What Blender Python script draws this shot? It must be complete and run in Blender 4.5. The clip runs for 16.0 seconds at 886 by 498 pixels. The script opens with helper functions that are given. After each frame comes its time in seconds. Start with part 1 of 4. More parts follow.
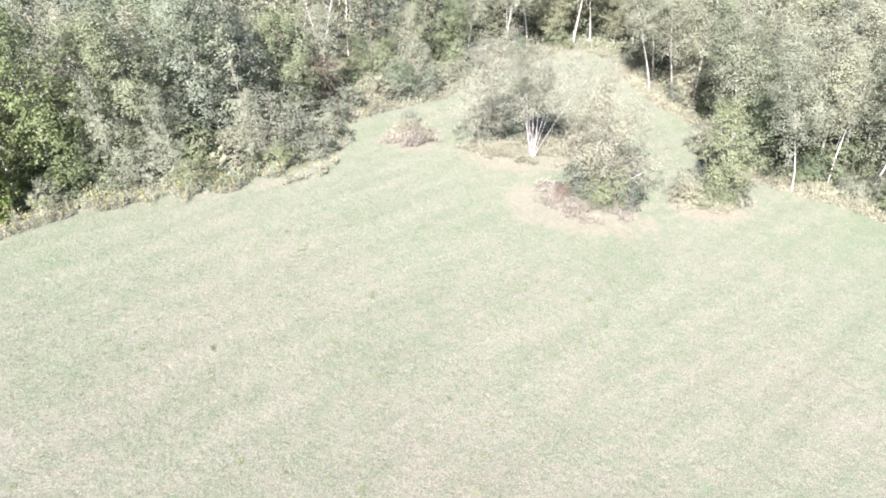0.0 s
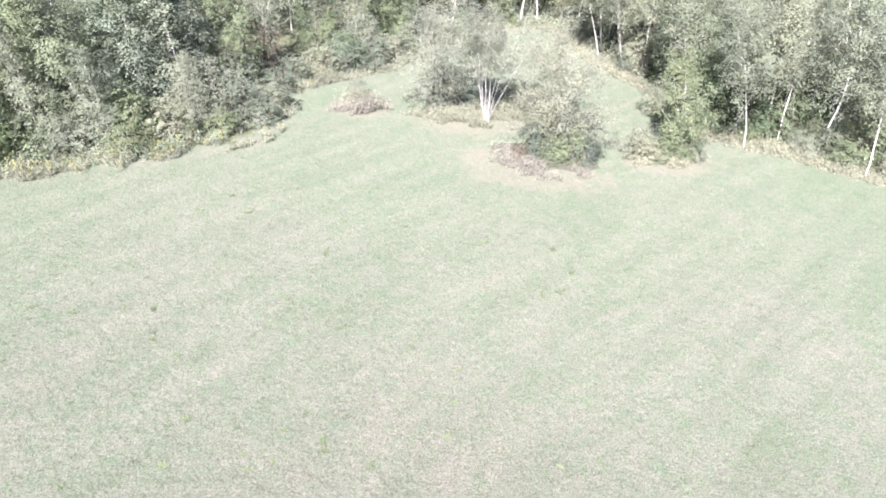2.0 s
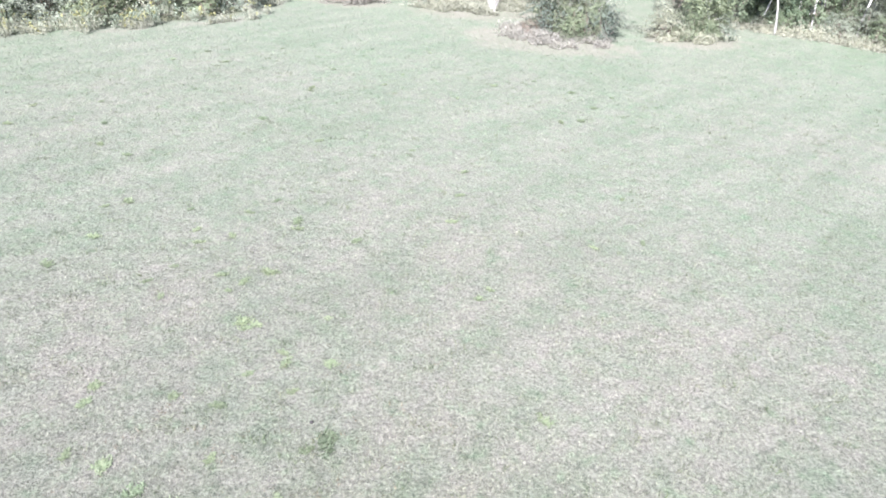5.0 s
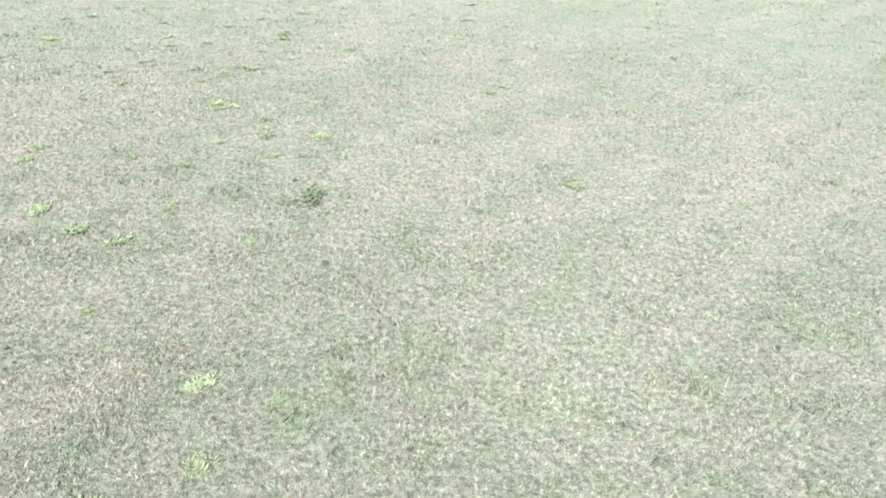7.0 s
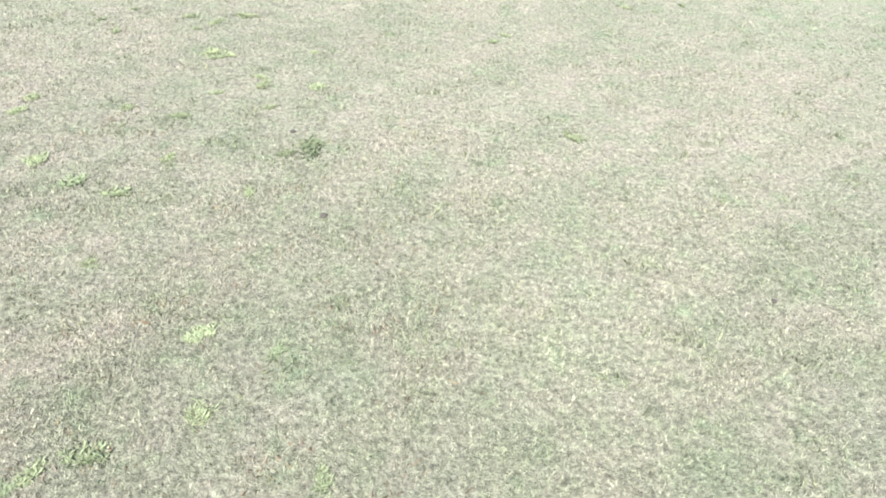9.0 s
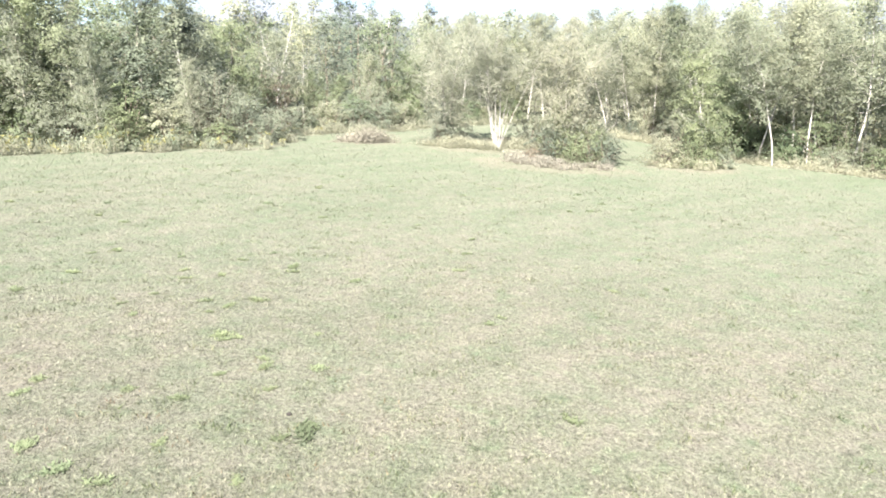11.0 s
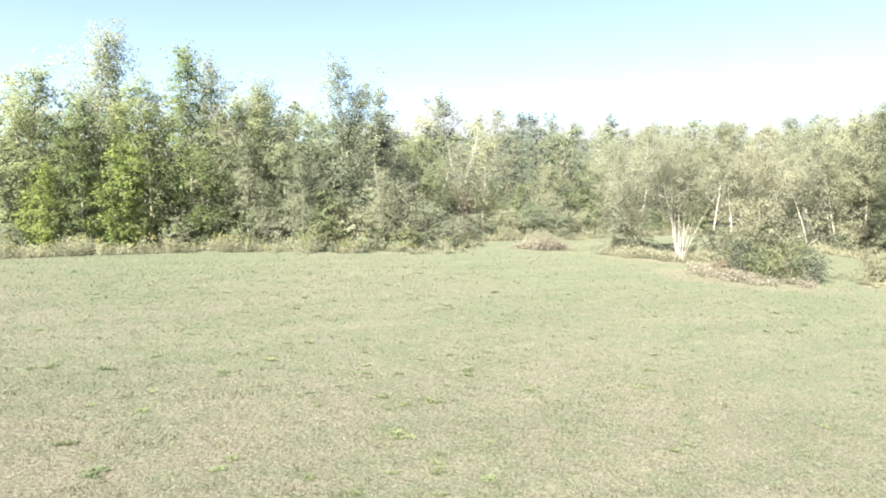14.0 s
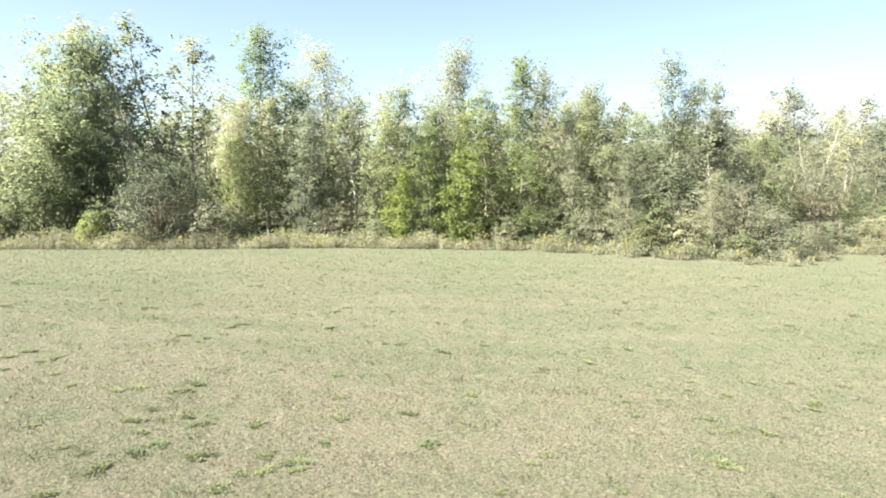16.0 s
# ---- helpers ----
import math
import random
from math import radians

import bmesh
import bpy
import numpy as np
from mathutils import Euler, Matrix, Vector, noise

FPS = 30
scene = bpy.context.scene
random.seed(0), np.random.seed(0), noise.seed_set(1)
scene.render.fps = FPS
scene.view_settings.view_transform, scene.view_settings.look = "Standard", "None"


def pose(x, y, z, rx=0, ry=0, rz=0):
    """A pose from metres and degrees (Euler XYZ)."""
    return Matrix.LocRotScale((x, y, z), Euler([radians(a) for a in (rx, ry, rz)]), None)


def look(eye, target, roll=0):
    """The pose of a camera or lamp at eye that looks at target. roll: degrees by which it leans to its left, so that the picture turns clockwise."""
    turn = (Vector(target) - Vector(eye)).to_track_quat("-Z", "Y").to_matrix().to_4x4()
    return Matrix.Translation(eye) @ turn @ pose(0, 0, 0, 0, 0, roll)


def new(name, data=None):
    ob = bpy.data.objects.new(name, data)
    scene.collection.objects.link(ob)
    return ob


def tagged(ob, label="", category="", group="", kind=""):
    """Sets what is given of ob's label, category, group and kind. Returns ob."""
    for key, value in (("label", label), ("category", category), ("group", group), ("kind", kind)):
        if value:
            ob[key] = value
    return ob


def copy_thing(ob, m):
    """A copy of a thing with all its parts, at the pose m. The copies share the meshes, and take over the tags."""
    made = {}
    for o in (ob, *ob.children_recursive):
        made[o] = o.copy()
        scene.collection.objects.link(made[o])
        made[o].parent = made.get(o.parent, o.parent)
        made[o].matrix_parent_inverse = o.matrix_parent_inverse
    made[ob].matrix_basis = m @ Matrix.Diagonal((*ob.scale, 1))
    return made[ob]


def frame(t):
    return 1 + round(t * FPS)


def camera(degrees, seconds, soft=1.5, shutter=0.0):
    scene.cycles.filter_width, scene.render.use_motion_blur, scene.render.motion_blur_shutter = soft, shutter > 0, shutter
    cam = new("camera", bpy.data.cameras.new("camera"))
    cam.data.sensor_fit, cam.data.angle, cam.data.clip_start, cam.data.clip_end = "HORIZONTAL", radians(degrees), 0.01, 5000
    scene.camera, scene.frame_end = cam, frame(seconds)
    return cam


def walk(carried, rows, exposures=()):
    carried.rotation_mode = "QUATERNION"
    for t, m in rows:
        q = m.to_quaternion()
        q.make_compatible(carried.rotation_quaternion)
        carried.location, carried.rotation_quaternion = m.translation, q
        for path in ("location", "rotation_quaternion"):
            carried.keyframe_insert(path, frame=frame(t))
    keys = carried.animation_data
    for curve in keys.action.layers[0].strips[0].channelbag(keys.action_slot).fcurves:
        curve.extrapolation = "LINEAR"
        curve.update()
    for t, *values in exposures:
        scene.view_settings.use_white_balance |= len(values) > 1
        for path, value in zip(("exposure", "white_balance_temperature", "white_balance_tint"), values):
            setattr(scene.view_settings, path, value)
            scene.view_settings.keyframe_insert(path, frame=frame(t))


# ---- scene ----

# ---------------------------------------------------------------- camera
cam = camera(68.6, 16.0, soft=1.85)


def aim(x, y, z, yaw, pitch, roll=0.0):
    """A pose from a place, a heading (to the left of +y), a tilt (up) and a roll, in degrees."""
    return pose(x, y, z, 90 + pitch, 0, yaw) @ pose(0, 0, 0, 0, 0, roll)


PATH = [
    (0.0, aim(0.36, 1.70, 21.09, 4.36, -35.00, -0.62)),
    (0.1, aim(0.02, 1.83, 20.88, -1.17, -34.84, 0.15)),
    (0.5, aim(0.01, 1.83, 20.86, -1.17, -34.84, 0.17)),
    (1.0, aim(0.02, 1.78, 20.61, -1.04, -34.76, 0.26)),
    (1.5, aim(0.05, 1.51, 19.17, -0.86, -34.32, 0.22)),
    (2.0, aim(0.04, 1.27, 17.90, -0.82, -33.96, 0.22)),
    (2.5, aim(0.05, 1.04, 16.63, -0.69, -33.63, 0.08)),
    (3.0, aim(0.06, 0.84, 15.33, -0.59, -33.36, 0.08)),
    (3.5, aim(0.05, 0.63, 13.97, -0.48, -33.00, 0.01)),
    (3.7, aim(0.05, 0.55, 13.14, -0.40, -32.90, -0.02)),
    (5.8, aim(-0.03, 0.32, 6.81, -0.67, -30.23, -0.08)),
    (6.0, aim(-0.05, 0.28, 6.29, -0.65, -30.20, -0.08)),
    (6.5, aim(-0.10, 0.19, 5.09, -0.70, -30.23, -0.06)),
    (6.65, aim(-0.11, 0.16, 4.95, -0.69, -30.40, -0.04)),
    (7.0, aim(-0.12, 0.08, 4.78, -0.66, -33.69, 0.01)),
    (7.5, aim(-0.13, 0.05, 4.72, -0.58, -39.97, 0.03)),
    (7.65, aim(-0.12, 0.06, 4.71, -0.53, -41.40, 0.04)),
    (8.0, aim(-0.11, 0.07, 4.70, -0.48, -41.47, 0.05)),
    (8.2, aim(-0.12, 0.07, 4.70, -0.48, -41.42, 0.06)),
    (8.7, aim(-0.09, 0.08, 4.75, -0.40, -40.40, 0.00)),
    (9.2, aim(-0.04, 0.09, 4.81, -0.22, -35.80, -0.08)),
    (10.3, aim(0.04, 0.11, 4.95, 0.07, -23.14, -0.19)),
    (10.5, aim(0.05, 0.10, 4.98, 0.07, -20.63, -0.18)),
    (11.0, aim(0.04, 0.10, 5.01, 0.04, -14.60, -0.14)),
    (11.5, aim(0.03, 0.06, 5.02, 0.06, -8.45, -0.15)),
    (11.8, aim(0.01, 0.02, 5.00, 0.02, -5.35, -0.19)),
    (12.0, aim(0.01, 0.01, 5.00, 0.02, -5.29, -0.20)),
    (12.5, aim(0.00, 0.00, 5.00, 0.02, -5.28, -0.23)),
    (12.7, aim(0.00, 0.00, 5.00, 0.10, -5.28, -0.22)),
    (12.8, aim(-0.02, 0.02, 5.00, 1.40, -5.28, -0.20)),
    (12.9, aim(-0.04, 0.04, 5.01, 3.45, -5.28, -0.15)),
    (13.0, aim(-0.06, 0.07, 5.01, 6.53, -5.27, -0.11)),
    (13.1, aim(-0.06, 0.07, 5.01, 6.90, -5.27, -0.10)),
    (13.5, aim(-0.05, 0.09, 5.02, 6.92, -5.28, -0.10)),
    (13.6, aim(-0.06, 0.10, 5.02, 7.50, -5.27, -0.08)),
    (13.7, aim(-0.08, 0.11, 5.02, 9.12, -5.26, -0.04)),
    (14.0, aim(-0.12, 0.13, 5.02, 15.24, -5.25, 0.06)),
    (14.5, aim(-0.14, 0.19, 5.01, 23.06, -5.19, 0.12)),
    (15.0, aim(-0.16, 0.21, 5.02, 29.12, -5.18, 0.24)),
    (15.5, aim(-0.18, 0.24, 5.04, 34.66, -5.18, 0.27)),
    (16.0, aim(-0.25, 0.25, 5.04, 43.10, -5.19, 0.41)),
]
EXPOSURES = [(0.0, 2.83, 6150, 24), (1.2, 2.81, 6100, 22), (2.4, 2.77, 5800, 22), (3.5, 2.75, 5600, 23), (5.8, 2.74, 5650, 19), (7.0, 2.82, 5850, 15), (8.0, 2.86, 5950, 15), (10.3, 2.87, 6400, 15), (12.0, 2.79, 6600, 10), (14.0, 2.70, 7000, 8), (16.0, 2.69, 7400, 6)]
walk(cam, PATH, EXPOSURES)

# ---------------------------------------------------------------- light
SUN_WAY = Vector((-0.195, -0.666, 0.720)).normalized()   # towards the sun
world = bpy.data.worlds.new("sky")
scene.world = world
world.use_nodes = True
wt = world.node_tree
sky = wt.nodes.new("ShaderNodeTexSky")
sky.sky_type = "NISHITA"
sky.sun_disc = False
sky.sun_elevation = math.asin(SUN_WAY.z)
sky.sun_rotation = math.atan2(SUN_WAY.x, SUN_WAY.y)
sky.dust_density = 0.8
sky.air_density = 0.8
sky.ozone_density = 1.2
# a bank of thin white cloud low in the sky, with frayed edges
way = wt.nodes.new("ShaderNodeTexCoord").outputs["Generated"]
height = wt.nodes.new("ShaderNodeSeparateXYZ")
wt.links.new(way, height.inputs[0])
flat = wt.nodes.new("ShaderNodeMapping")
flat.inputs["Scale"].default_value = (1.0, 1.0, 4.5)
wt.links.new(way, flat.inputs["Vector"])
puffs = wt.nodes.new("ShaderNodeTexNoise")
puffs.inputs["Scale"].default_value, puffs.inputs["Detail"].default_value, puffs.inputs["Roughness"].default_value = 1.9, 6.0, 0.5
wt.links.new(flat.outputs["Vector"], puffs.inputs["Vector"])
low = wt.nodes.new("ShaderNodeMath")
low.operation = "MULTIPLY_ADD"
drop = wt.nodes.new("ShaderNodeMath")
drop.operation = "MULTIPLY"
drop.inputs[1].default_value = -1.0
wt.links.new(height.outputs["Z"], drop.inputs[0])
wt.links.new(drop.outputs[0], low.inputs[2])
low.inputs[1].default_value = 0.30
wt.links.new(puffs.outputs["Fac"], low.inputs[0])
bank = wt.nodes.new("ShaderNodeMapRange")
bank.interpolation_type = "SMOOTHSTEP"
bank.inputs["To Min"].default_value = 0.1   # thin haze above it
bank.inputs["From Min"].default_value, bank.inputs["From Max"].default_value = 0.04, 0.09
# the bank thins out towards -x
side = wt.nodes.new("ShaderNodeMapRange")
side.inputs["From Min"].default_value, side.inputs["From Max"].default_value, side.inputs["To Min"].default_value = -0.75, -0.2, -0.13
side.inputs["To Max"].default_value = 0.0
wt.links.new(height.outputs["X"], side.inputs["Value"])
whole = wt.nodes.new("ShaderNodeMath")
wt.links.new(low.outputs[0], whole.inputs[0])
wt.links.new(side.outputs["Result"], whole.inputs[1])
wt.links.new(whole.outputs[0], bank.inputs["Value"])
veil = wt.nodes.new("ShaderNodeMix")
veil.data_type = "RGBA"
wt.links.new(bank.outputs["Result"], veil.inputs[0])
wt.links.new(sky.outputs["Color"], veil.inputs[6])
veil.inputs[7].default_value = (3.0, 3.3, 3.7, 1.0)
wt.links.new(veil.outputs[2], wt.nodes["Background"].inputs["Color"])
wt.nodes["Background"].inputs["Strength"].default_value = 0.050
sun = new("sun", bpy.data.lights.new("sun", "SUN"))
sun.data.energy = 5.0
sun.data.angle = radians(0.53)
sun.data.color = (1.0, 0.95, 0.87)
sun.matrix_basis = look(SUN_WAY * 50, (0, 0, 0))

# ---------------------------------------------------------------- the lie of the land


def terrain(x, y):
    """The ground's height: a field that falls gently to the right, level far away."""
    x, y = np.asarray(x, float), np.asarray(y, float)
    r = np.hypot(x, y) + 1e-9
    k = np.where(r > 50, (50 + 20 * (1 - np.exp(-np.maximum(r - 50, 0) / 20))) / r, 1.0)
    u, v = x * k / 40, y * k / 40
    return -2.181 * u + 0.802 * v - 0.54 * u * u + 0.574 * u * v - 0.009 * v * v


# the mown field's edge against the woods, from the far left round to the far right
EDGE = [(-52, -8), (-41.5, 9.5), (-36.4, 16.4), (-31.5, 24.4), (-26.6, 29.3), (-23.5, 32.4), (-20.3, 33.7), (-17.3, 34.4),
        (-14.9, 35.7), (-12.5, 37.0), (-10.3, 38.6), (-9.9, 42.5), (-9.9, 46.5), (-7.0, 48.8), (-3.4, 51.3), (-1.9, 54.0),
        (0.5, 57.5), (3.4, 59.8), (6.5, 63.5), (10.4, 64.0), (12.5, 60.0), (13.4, 56.0), (14.4, 52.6), (16.2, 50.0), (17.2, 47.5),
        (16.8, 44.5), (17.8, 41.8), (19.5, 40.5), (22.5, 39.2), (25.0, 37.4), (28.3, 35.4), (33.0, 32.5), (40.0, 27.0), (60.0, 8.0)]
FIELD = np.array([(-90, -90)] + EDGE + [(100, -40), (100, -90)], float)


def inside(x, y, ring=FIELD):
    """Which points lie inside a ring."""
    x, y = np.asarray(x, float), np.asarray(y, float)
    out = np.zeros(x.shape, bool)
    for (ax, ay), (bx, by) in zip(ring, np.roll(ring, -1, 0)):
        cut = ((ay > y) != (by > y)) & (x < (bx - ax) * (y - ay) / (by - ay + 1e-12) + ax)
        out ^= cut
    return out


def to_edge(x, y, line=EDGE):
    """The distance of points to the field's edge."""
    x, y = np.asarray(x, float), np.asarray(y, float)
    best = np.full(x.shape, 1e9)
    for (ax, ay), (bx, by) in zip(line[:-1], line[1:]):
        t = np.clip(((x - ax) * (bx - ax) + (y - ay) * (by - ay)) / ((bx - ax) ** 2 + (by - ay) ** 2), 0, 1)
        best = np.minimum(best, np.hypot(x - ax - t * (bx - ax), y - ay - t * (by - ay)))
    return best


# ---------------------------------------------------------------- materials


def material(name):
    m = bpy.data.materials.new(name)
    m.use_nodes = True
    nt = m.node_tree
    return m, nt, nt.nodes["Principled BSDF"]


def node(nt, kind, **values):
    n = nt.nodes.new(kind)
    for key, value in values.items():
        n.inputs[key.replace("_", " ")].default_value = value
    return n


def noise_at(nt, vector, scale, detail=3.0, rough=0.55):
    n = node(nt, "ShaderNodeTexNoise", Scale=scale, Detail=detail, Roughness=rough)
    nt.links.new(vector, n.inputs["Vector"])
    return n.outputs["Fac"]


def ramp(nt, fac, stops):
    n = nt.nodes.new("ShaderNodeValToRGB")
    els = n.color_ramp.elements
    els[0].position, els[0].color = stops[0][0], (*stops[0][1], 1)
    els[1].position, els[1].color = stops[-1][0], (*stops[-1][1], 1)
    for at, colour in stops[1:-1]:
        els.new(at).color = (*colour, 1)
    nt.links.new(fac, n.inputs["Fac"])
    return n.outputs["Color"]


def mix(nt, fac, a, b, blend="MIX"):
    n = nt.nodes.new("ShaderNodeMix")
    n.data_type, n.blend_type = "RGBA", blend
    for value, slot in ((fac, 0), (a, 6), (b, 7)):
        if isinstance(value, (int, float)):
            n.inputs[slot].default_value = value
        elif isinstance(value, tuple):
            n.inputs[slot].default_value = (*value, 1)
        else:
            nt.links.new(value, n.inputs[slot])
    return n.outputs[2]


def grey(v):
    return (v, v, v)


def field_colour(nt):
    """Patches of green and dry grass, shared by the turf and its blades."""
    where = nt.nodes.new("ShaderNodeNewGeometry").outputs["Position"]
    stretch = nt.nodes.new("ShaderNodeMapping")
    stretch.inputs["Scale"].default_value = (0.16, 1.0, 1.0)
    turn = nt.nodes.new("ShaderNodeMapping")
    turn.inputs["Rotation"].default_value = (0, 0, radians(-41))
    nt.links.new(where, turn.inputs["Vector"])
    nt.links.new(turn.outputs["Vector"], stretch.inputs["Vector"])
    swath = noise_at(nt, stretch.outputs["Vector"], 0.85, 3.0, 0.6)
    blend = nt.nodes.new("ShaderNodeMath")
    blend.operation = "MULTIPLY_ADD"
    nt.links.new(swath, blend.inputs[0])
    blend.inputs[1].default_value = 0.38
    shrink = nt.nodes.new("ShaderNodeMath")
    shrink.operation = "MULTIPLY"
    nt.links.new(noise_at(nt, where, 0.10, 4.0, 0.6), shrink.inputs[0])
    shrink.inputs[1].default_value = 0.67
    nt.links.new(shrink.outputs[0], blend.inputs[2])
    wide = blend.outputs[0]
    small = noise_at(nt, where, 1.1, 4.0, 0.65)
    fine = noise_at(nt, where, 17.0, 3.0, 0.75)
    base = ramp(nt, wide, [(0.30, (0.065, 0.081, 0.055)), (0.48, (0.076, 0.085, 0.065)), (0.62, (0.091, 0.090, 0.075)), (0.75, (0.089, 0.084, 0.071))])
    patch = ramp(nt, small, [(0.34, (0.060, 0.092, 0.049)), (0.46, (0.092, 0.106, 0.069)), (0.56, (0.117, 0.115, 0.087)), (0.68, (0.131, 0.123, 0.097))])
    tint = noise_at(nt, where, 3.2, 3.0, 0.6)
    patch = mix(nt, 0.5, patch, ramp(nt, tint, [(0.30, (0.056, 0.101, 0.045)), (0.42, (0.098, 0.107, 0.069)), (0.58, (0.109, 0.106, 0.084)), (0.72, (0.139, 0.125, 0.105))]))
    both = mix(nt, 0.45, base, patch)
    both = mix(nt, 1.0, both, ramp(nt, swath, [(0.36, grey(0.955)), (0.64, grey(1.04))]), "MULTIPLY")
    # the field is greener away from its worn middle
    length = nt.nodes.new("ShaderNodeVectorMath")
    length.operation = "LENGTH"
    nt.links.new(where, length.inputs[0])
    span = nt.nodes.new("ShaderNodeMath")
    span.operation = "MULTIPLY"
    nt.links.new(length.outputs["Value"], span.inputs[0])
    span.inputs[1].default_value = 0.02
    uneven = nt.nodes.new("ShaderNodeMath")
    uneven.operation = "MULTIPLY_ADD"
    nt.links.new(noise_at(nt, where, 0.16, 3.0), uneven.inputs[0])
    uneven.inputs[1].default_value = 0.35
    nt.links.new(span.outputs[0], uneven.inputs[2])
    both = mix(nt, 1.0, both, ramp(nt, uneven.outputs[0], [(0.42, (1.02, 0.99, 0.99)), (0.85, (0.955, 1.015, 0.945))]), "MULTIPLY")
    return mix(nt, 1.0, both, ramp(nt, fine, [(0.28, grey(0.38)), (0.5, grey(0.97)), (0.72, grey(1.5))]), "MULTIPLY"), fine


def turf_material():
    m, nt, bsdf = material("turf")
    colour, fine = field_colour(nt)
    where = nt.nodes.new("ShaderNodeNewGeometry").outputs["Position"]
    litter = ramp(nt, noise_at(nt, where, 2.2, 5.0, 0.7), [(0.3, (0.042, 0.045, 0.028)), (0.55, (0.072, 0.076, 0.046)), (0.75, (0.105, 0.092, 0.062))])
    mask = nt.nodes.new("ShaderNodeAttribute")
    mask.attribute_name = "litter"
    fray = nt.nodes.new("ShaderNodeMath")
    fray.operation = "MULTIPLY_ADD"
    nt.links.new(noise_at(nt, where, 1.4, 4.0), fray.inputs[0])
    fray.inputs[1].default_value = 0.8
    nt.links.new(mask.outputs["Fac"], fray.inputs[2])
    hard = ramp(nt, fray.outputs[0], [(0.72, grey(0.0)), (1.0, grey(1.0))])
    parched = nt.nodes.new("ShaderNodeAttribute")
    parched.attribute_name = "parched"
    ragged = nt.nodes.new("ShaderNodeMath")
    ragged.operation = "MULTIPLY_ADD"
    nt.links.new(noise_at(nt, where, 1.1, 5.0, 0.65), ragged.inputs[0])
    ragged.inputs[1].default_value = 0.9
    nt.links.new(parched.outputs["Fac"], ragged.inputs[2])
    dry = ramp(nt, ragged.outputs[0], [(0.66, grey(0.0)), (1.35, grey(0.42))])
    straw = ramp(nt, noise_at(nt, where, 3.0, 4.0, 0.7), [(0.3, (0.100, 0.088, 0.067)), (0.7, (0.151, 0.129, 0.107))])
    nt.links.new(mix(nt, hard, mix(nt, dry, colour, straw), litter), bsdf.inputs["Base Color"])
    bsdf.inputs["Roughness"].default_value = 0.95
    bsdf.inputs["Diffuse Roughness"].default_value = 0.25
    bsdf.inputs["Specular IOR Level"].default_value = 0.15
    bump = node(nt, "ShaderNodeBump", Strength=0.8, Distance=0.05)
    nt.links.new(noise_at(nt, where, 38.0, 4.0, 0.75), bump.inputs["Height"])
    hump = node(nt, "ShaderNodeBump", Strength=0.7, Distance=0.12)
    nt.links.new(noise_at(nt, where, 2.6, 4.0, 0.6), hump.inputs["Height"])
    nt.links.new(bump.outputs["Normal"], hump.inputs["Normal"])
    nt.links.new(hump.outputs["Normal"], bsdf.inputs["Normal"])
    return m


def thin(nt, bsdf, colour, share, through_it=1.0):
    """Lets light through a leaf or a blade."""
    trans = nt.nodes.new("ShaderNodeBsdfTranslucent")
    nt.links.new(mix(nt, 1.0, colour, grey(through_it), "MULTIPLY"), trans.inputs["Color"])
    both = node(nt, "ShaderNodeMixShader", Fac=share)
    nt.links.new(bsdf.outputs["BSDF"], both.inputs[1])
    nt.links.new(trans.outputs["BSDF"], both.inputs[2])
    nt.links.new(both.outputs["Shader"], nt.nodes["Material Output"].inputs["Surface"])


def blade_material(name, tones):
    m, nt, bsdf = material(name)
    colour, fine = field_colour(nt)
    each = nt.nodes.new("ShaderNodeNewGeometry").outputs["Random Per Island"]
    tone = ramp(nt, each, tones)
    own = mix(nt, 1.0, colour, tone, "MULTIPLY")
    nt.links.new(own, bsdf.inputs["Base Color"])
    bsdf.inputs["Roughness"].default_value = 0.6
    bsdf.inputs["Specular IOR Level"].default_value = 0.3
    thin(nt, bsdf, own, 0.25)
    return m


def leaf_material(name, stops, share=0.55, gloss=0.6, spread=0.22, differ=0.75):
    """Leaves whose colour changes from leaf to leaf, over the crown and from tree to tree."""
    m, nt, bsdf = material(name)
    geo = nt.nodes.new("ShaderNodeNewGeometry")
    middle = [sum(c[i] for c in stops) / len(stops) for i in range(3)]
    stops = [tuple(m + (v - m) * 0.35 for m, v in zip(middle, c)) for c in stops]
    colour = ramp(nt, geo.outputs["Random Per Island"], [(k / (len(stops) - 1), c) for k, c in enumerate(stops)])
    patch = ramp(nt, noise_at(nt, geo.outputs["Position"], 0.55, 3.0), [(0.32, grey(1 - spread)), (0.7, grey(1 + spread))])
    own = ramp(nt, nt.nodes.new("ShaderNodeObjectInfo").outputs["Random"], [(0.0, (0.56, 0.66, 0.64)), (0.3, (0.84, 0.90, 0.88)), (0.65, (1.0, 0.98, 0.95)), (1.0, (1.10, 1.06, 0.97))])
    both = mix(nt, differ, mix(nt, 1.0, colour, patch, "MULTIPLY"), own, "MULTIPLY")
    nt.links.new(both, bsdf.inputs["Base Color"])
    bsdf.inputs["Roughness"].default_value = gloss
    bsdf.inputs["Specular IOR Level"].default_value = 0.2
    thin(nt, bsdf, both, share, 1.6)
    return m


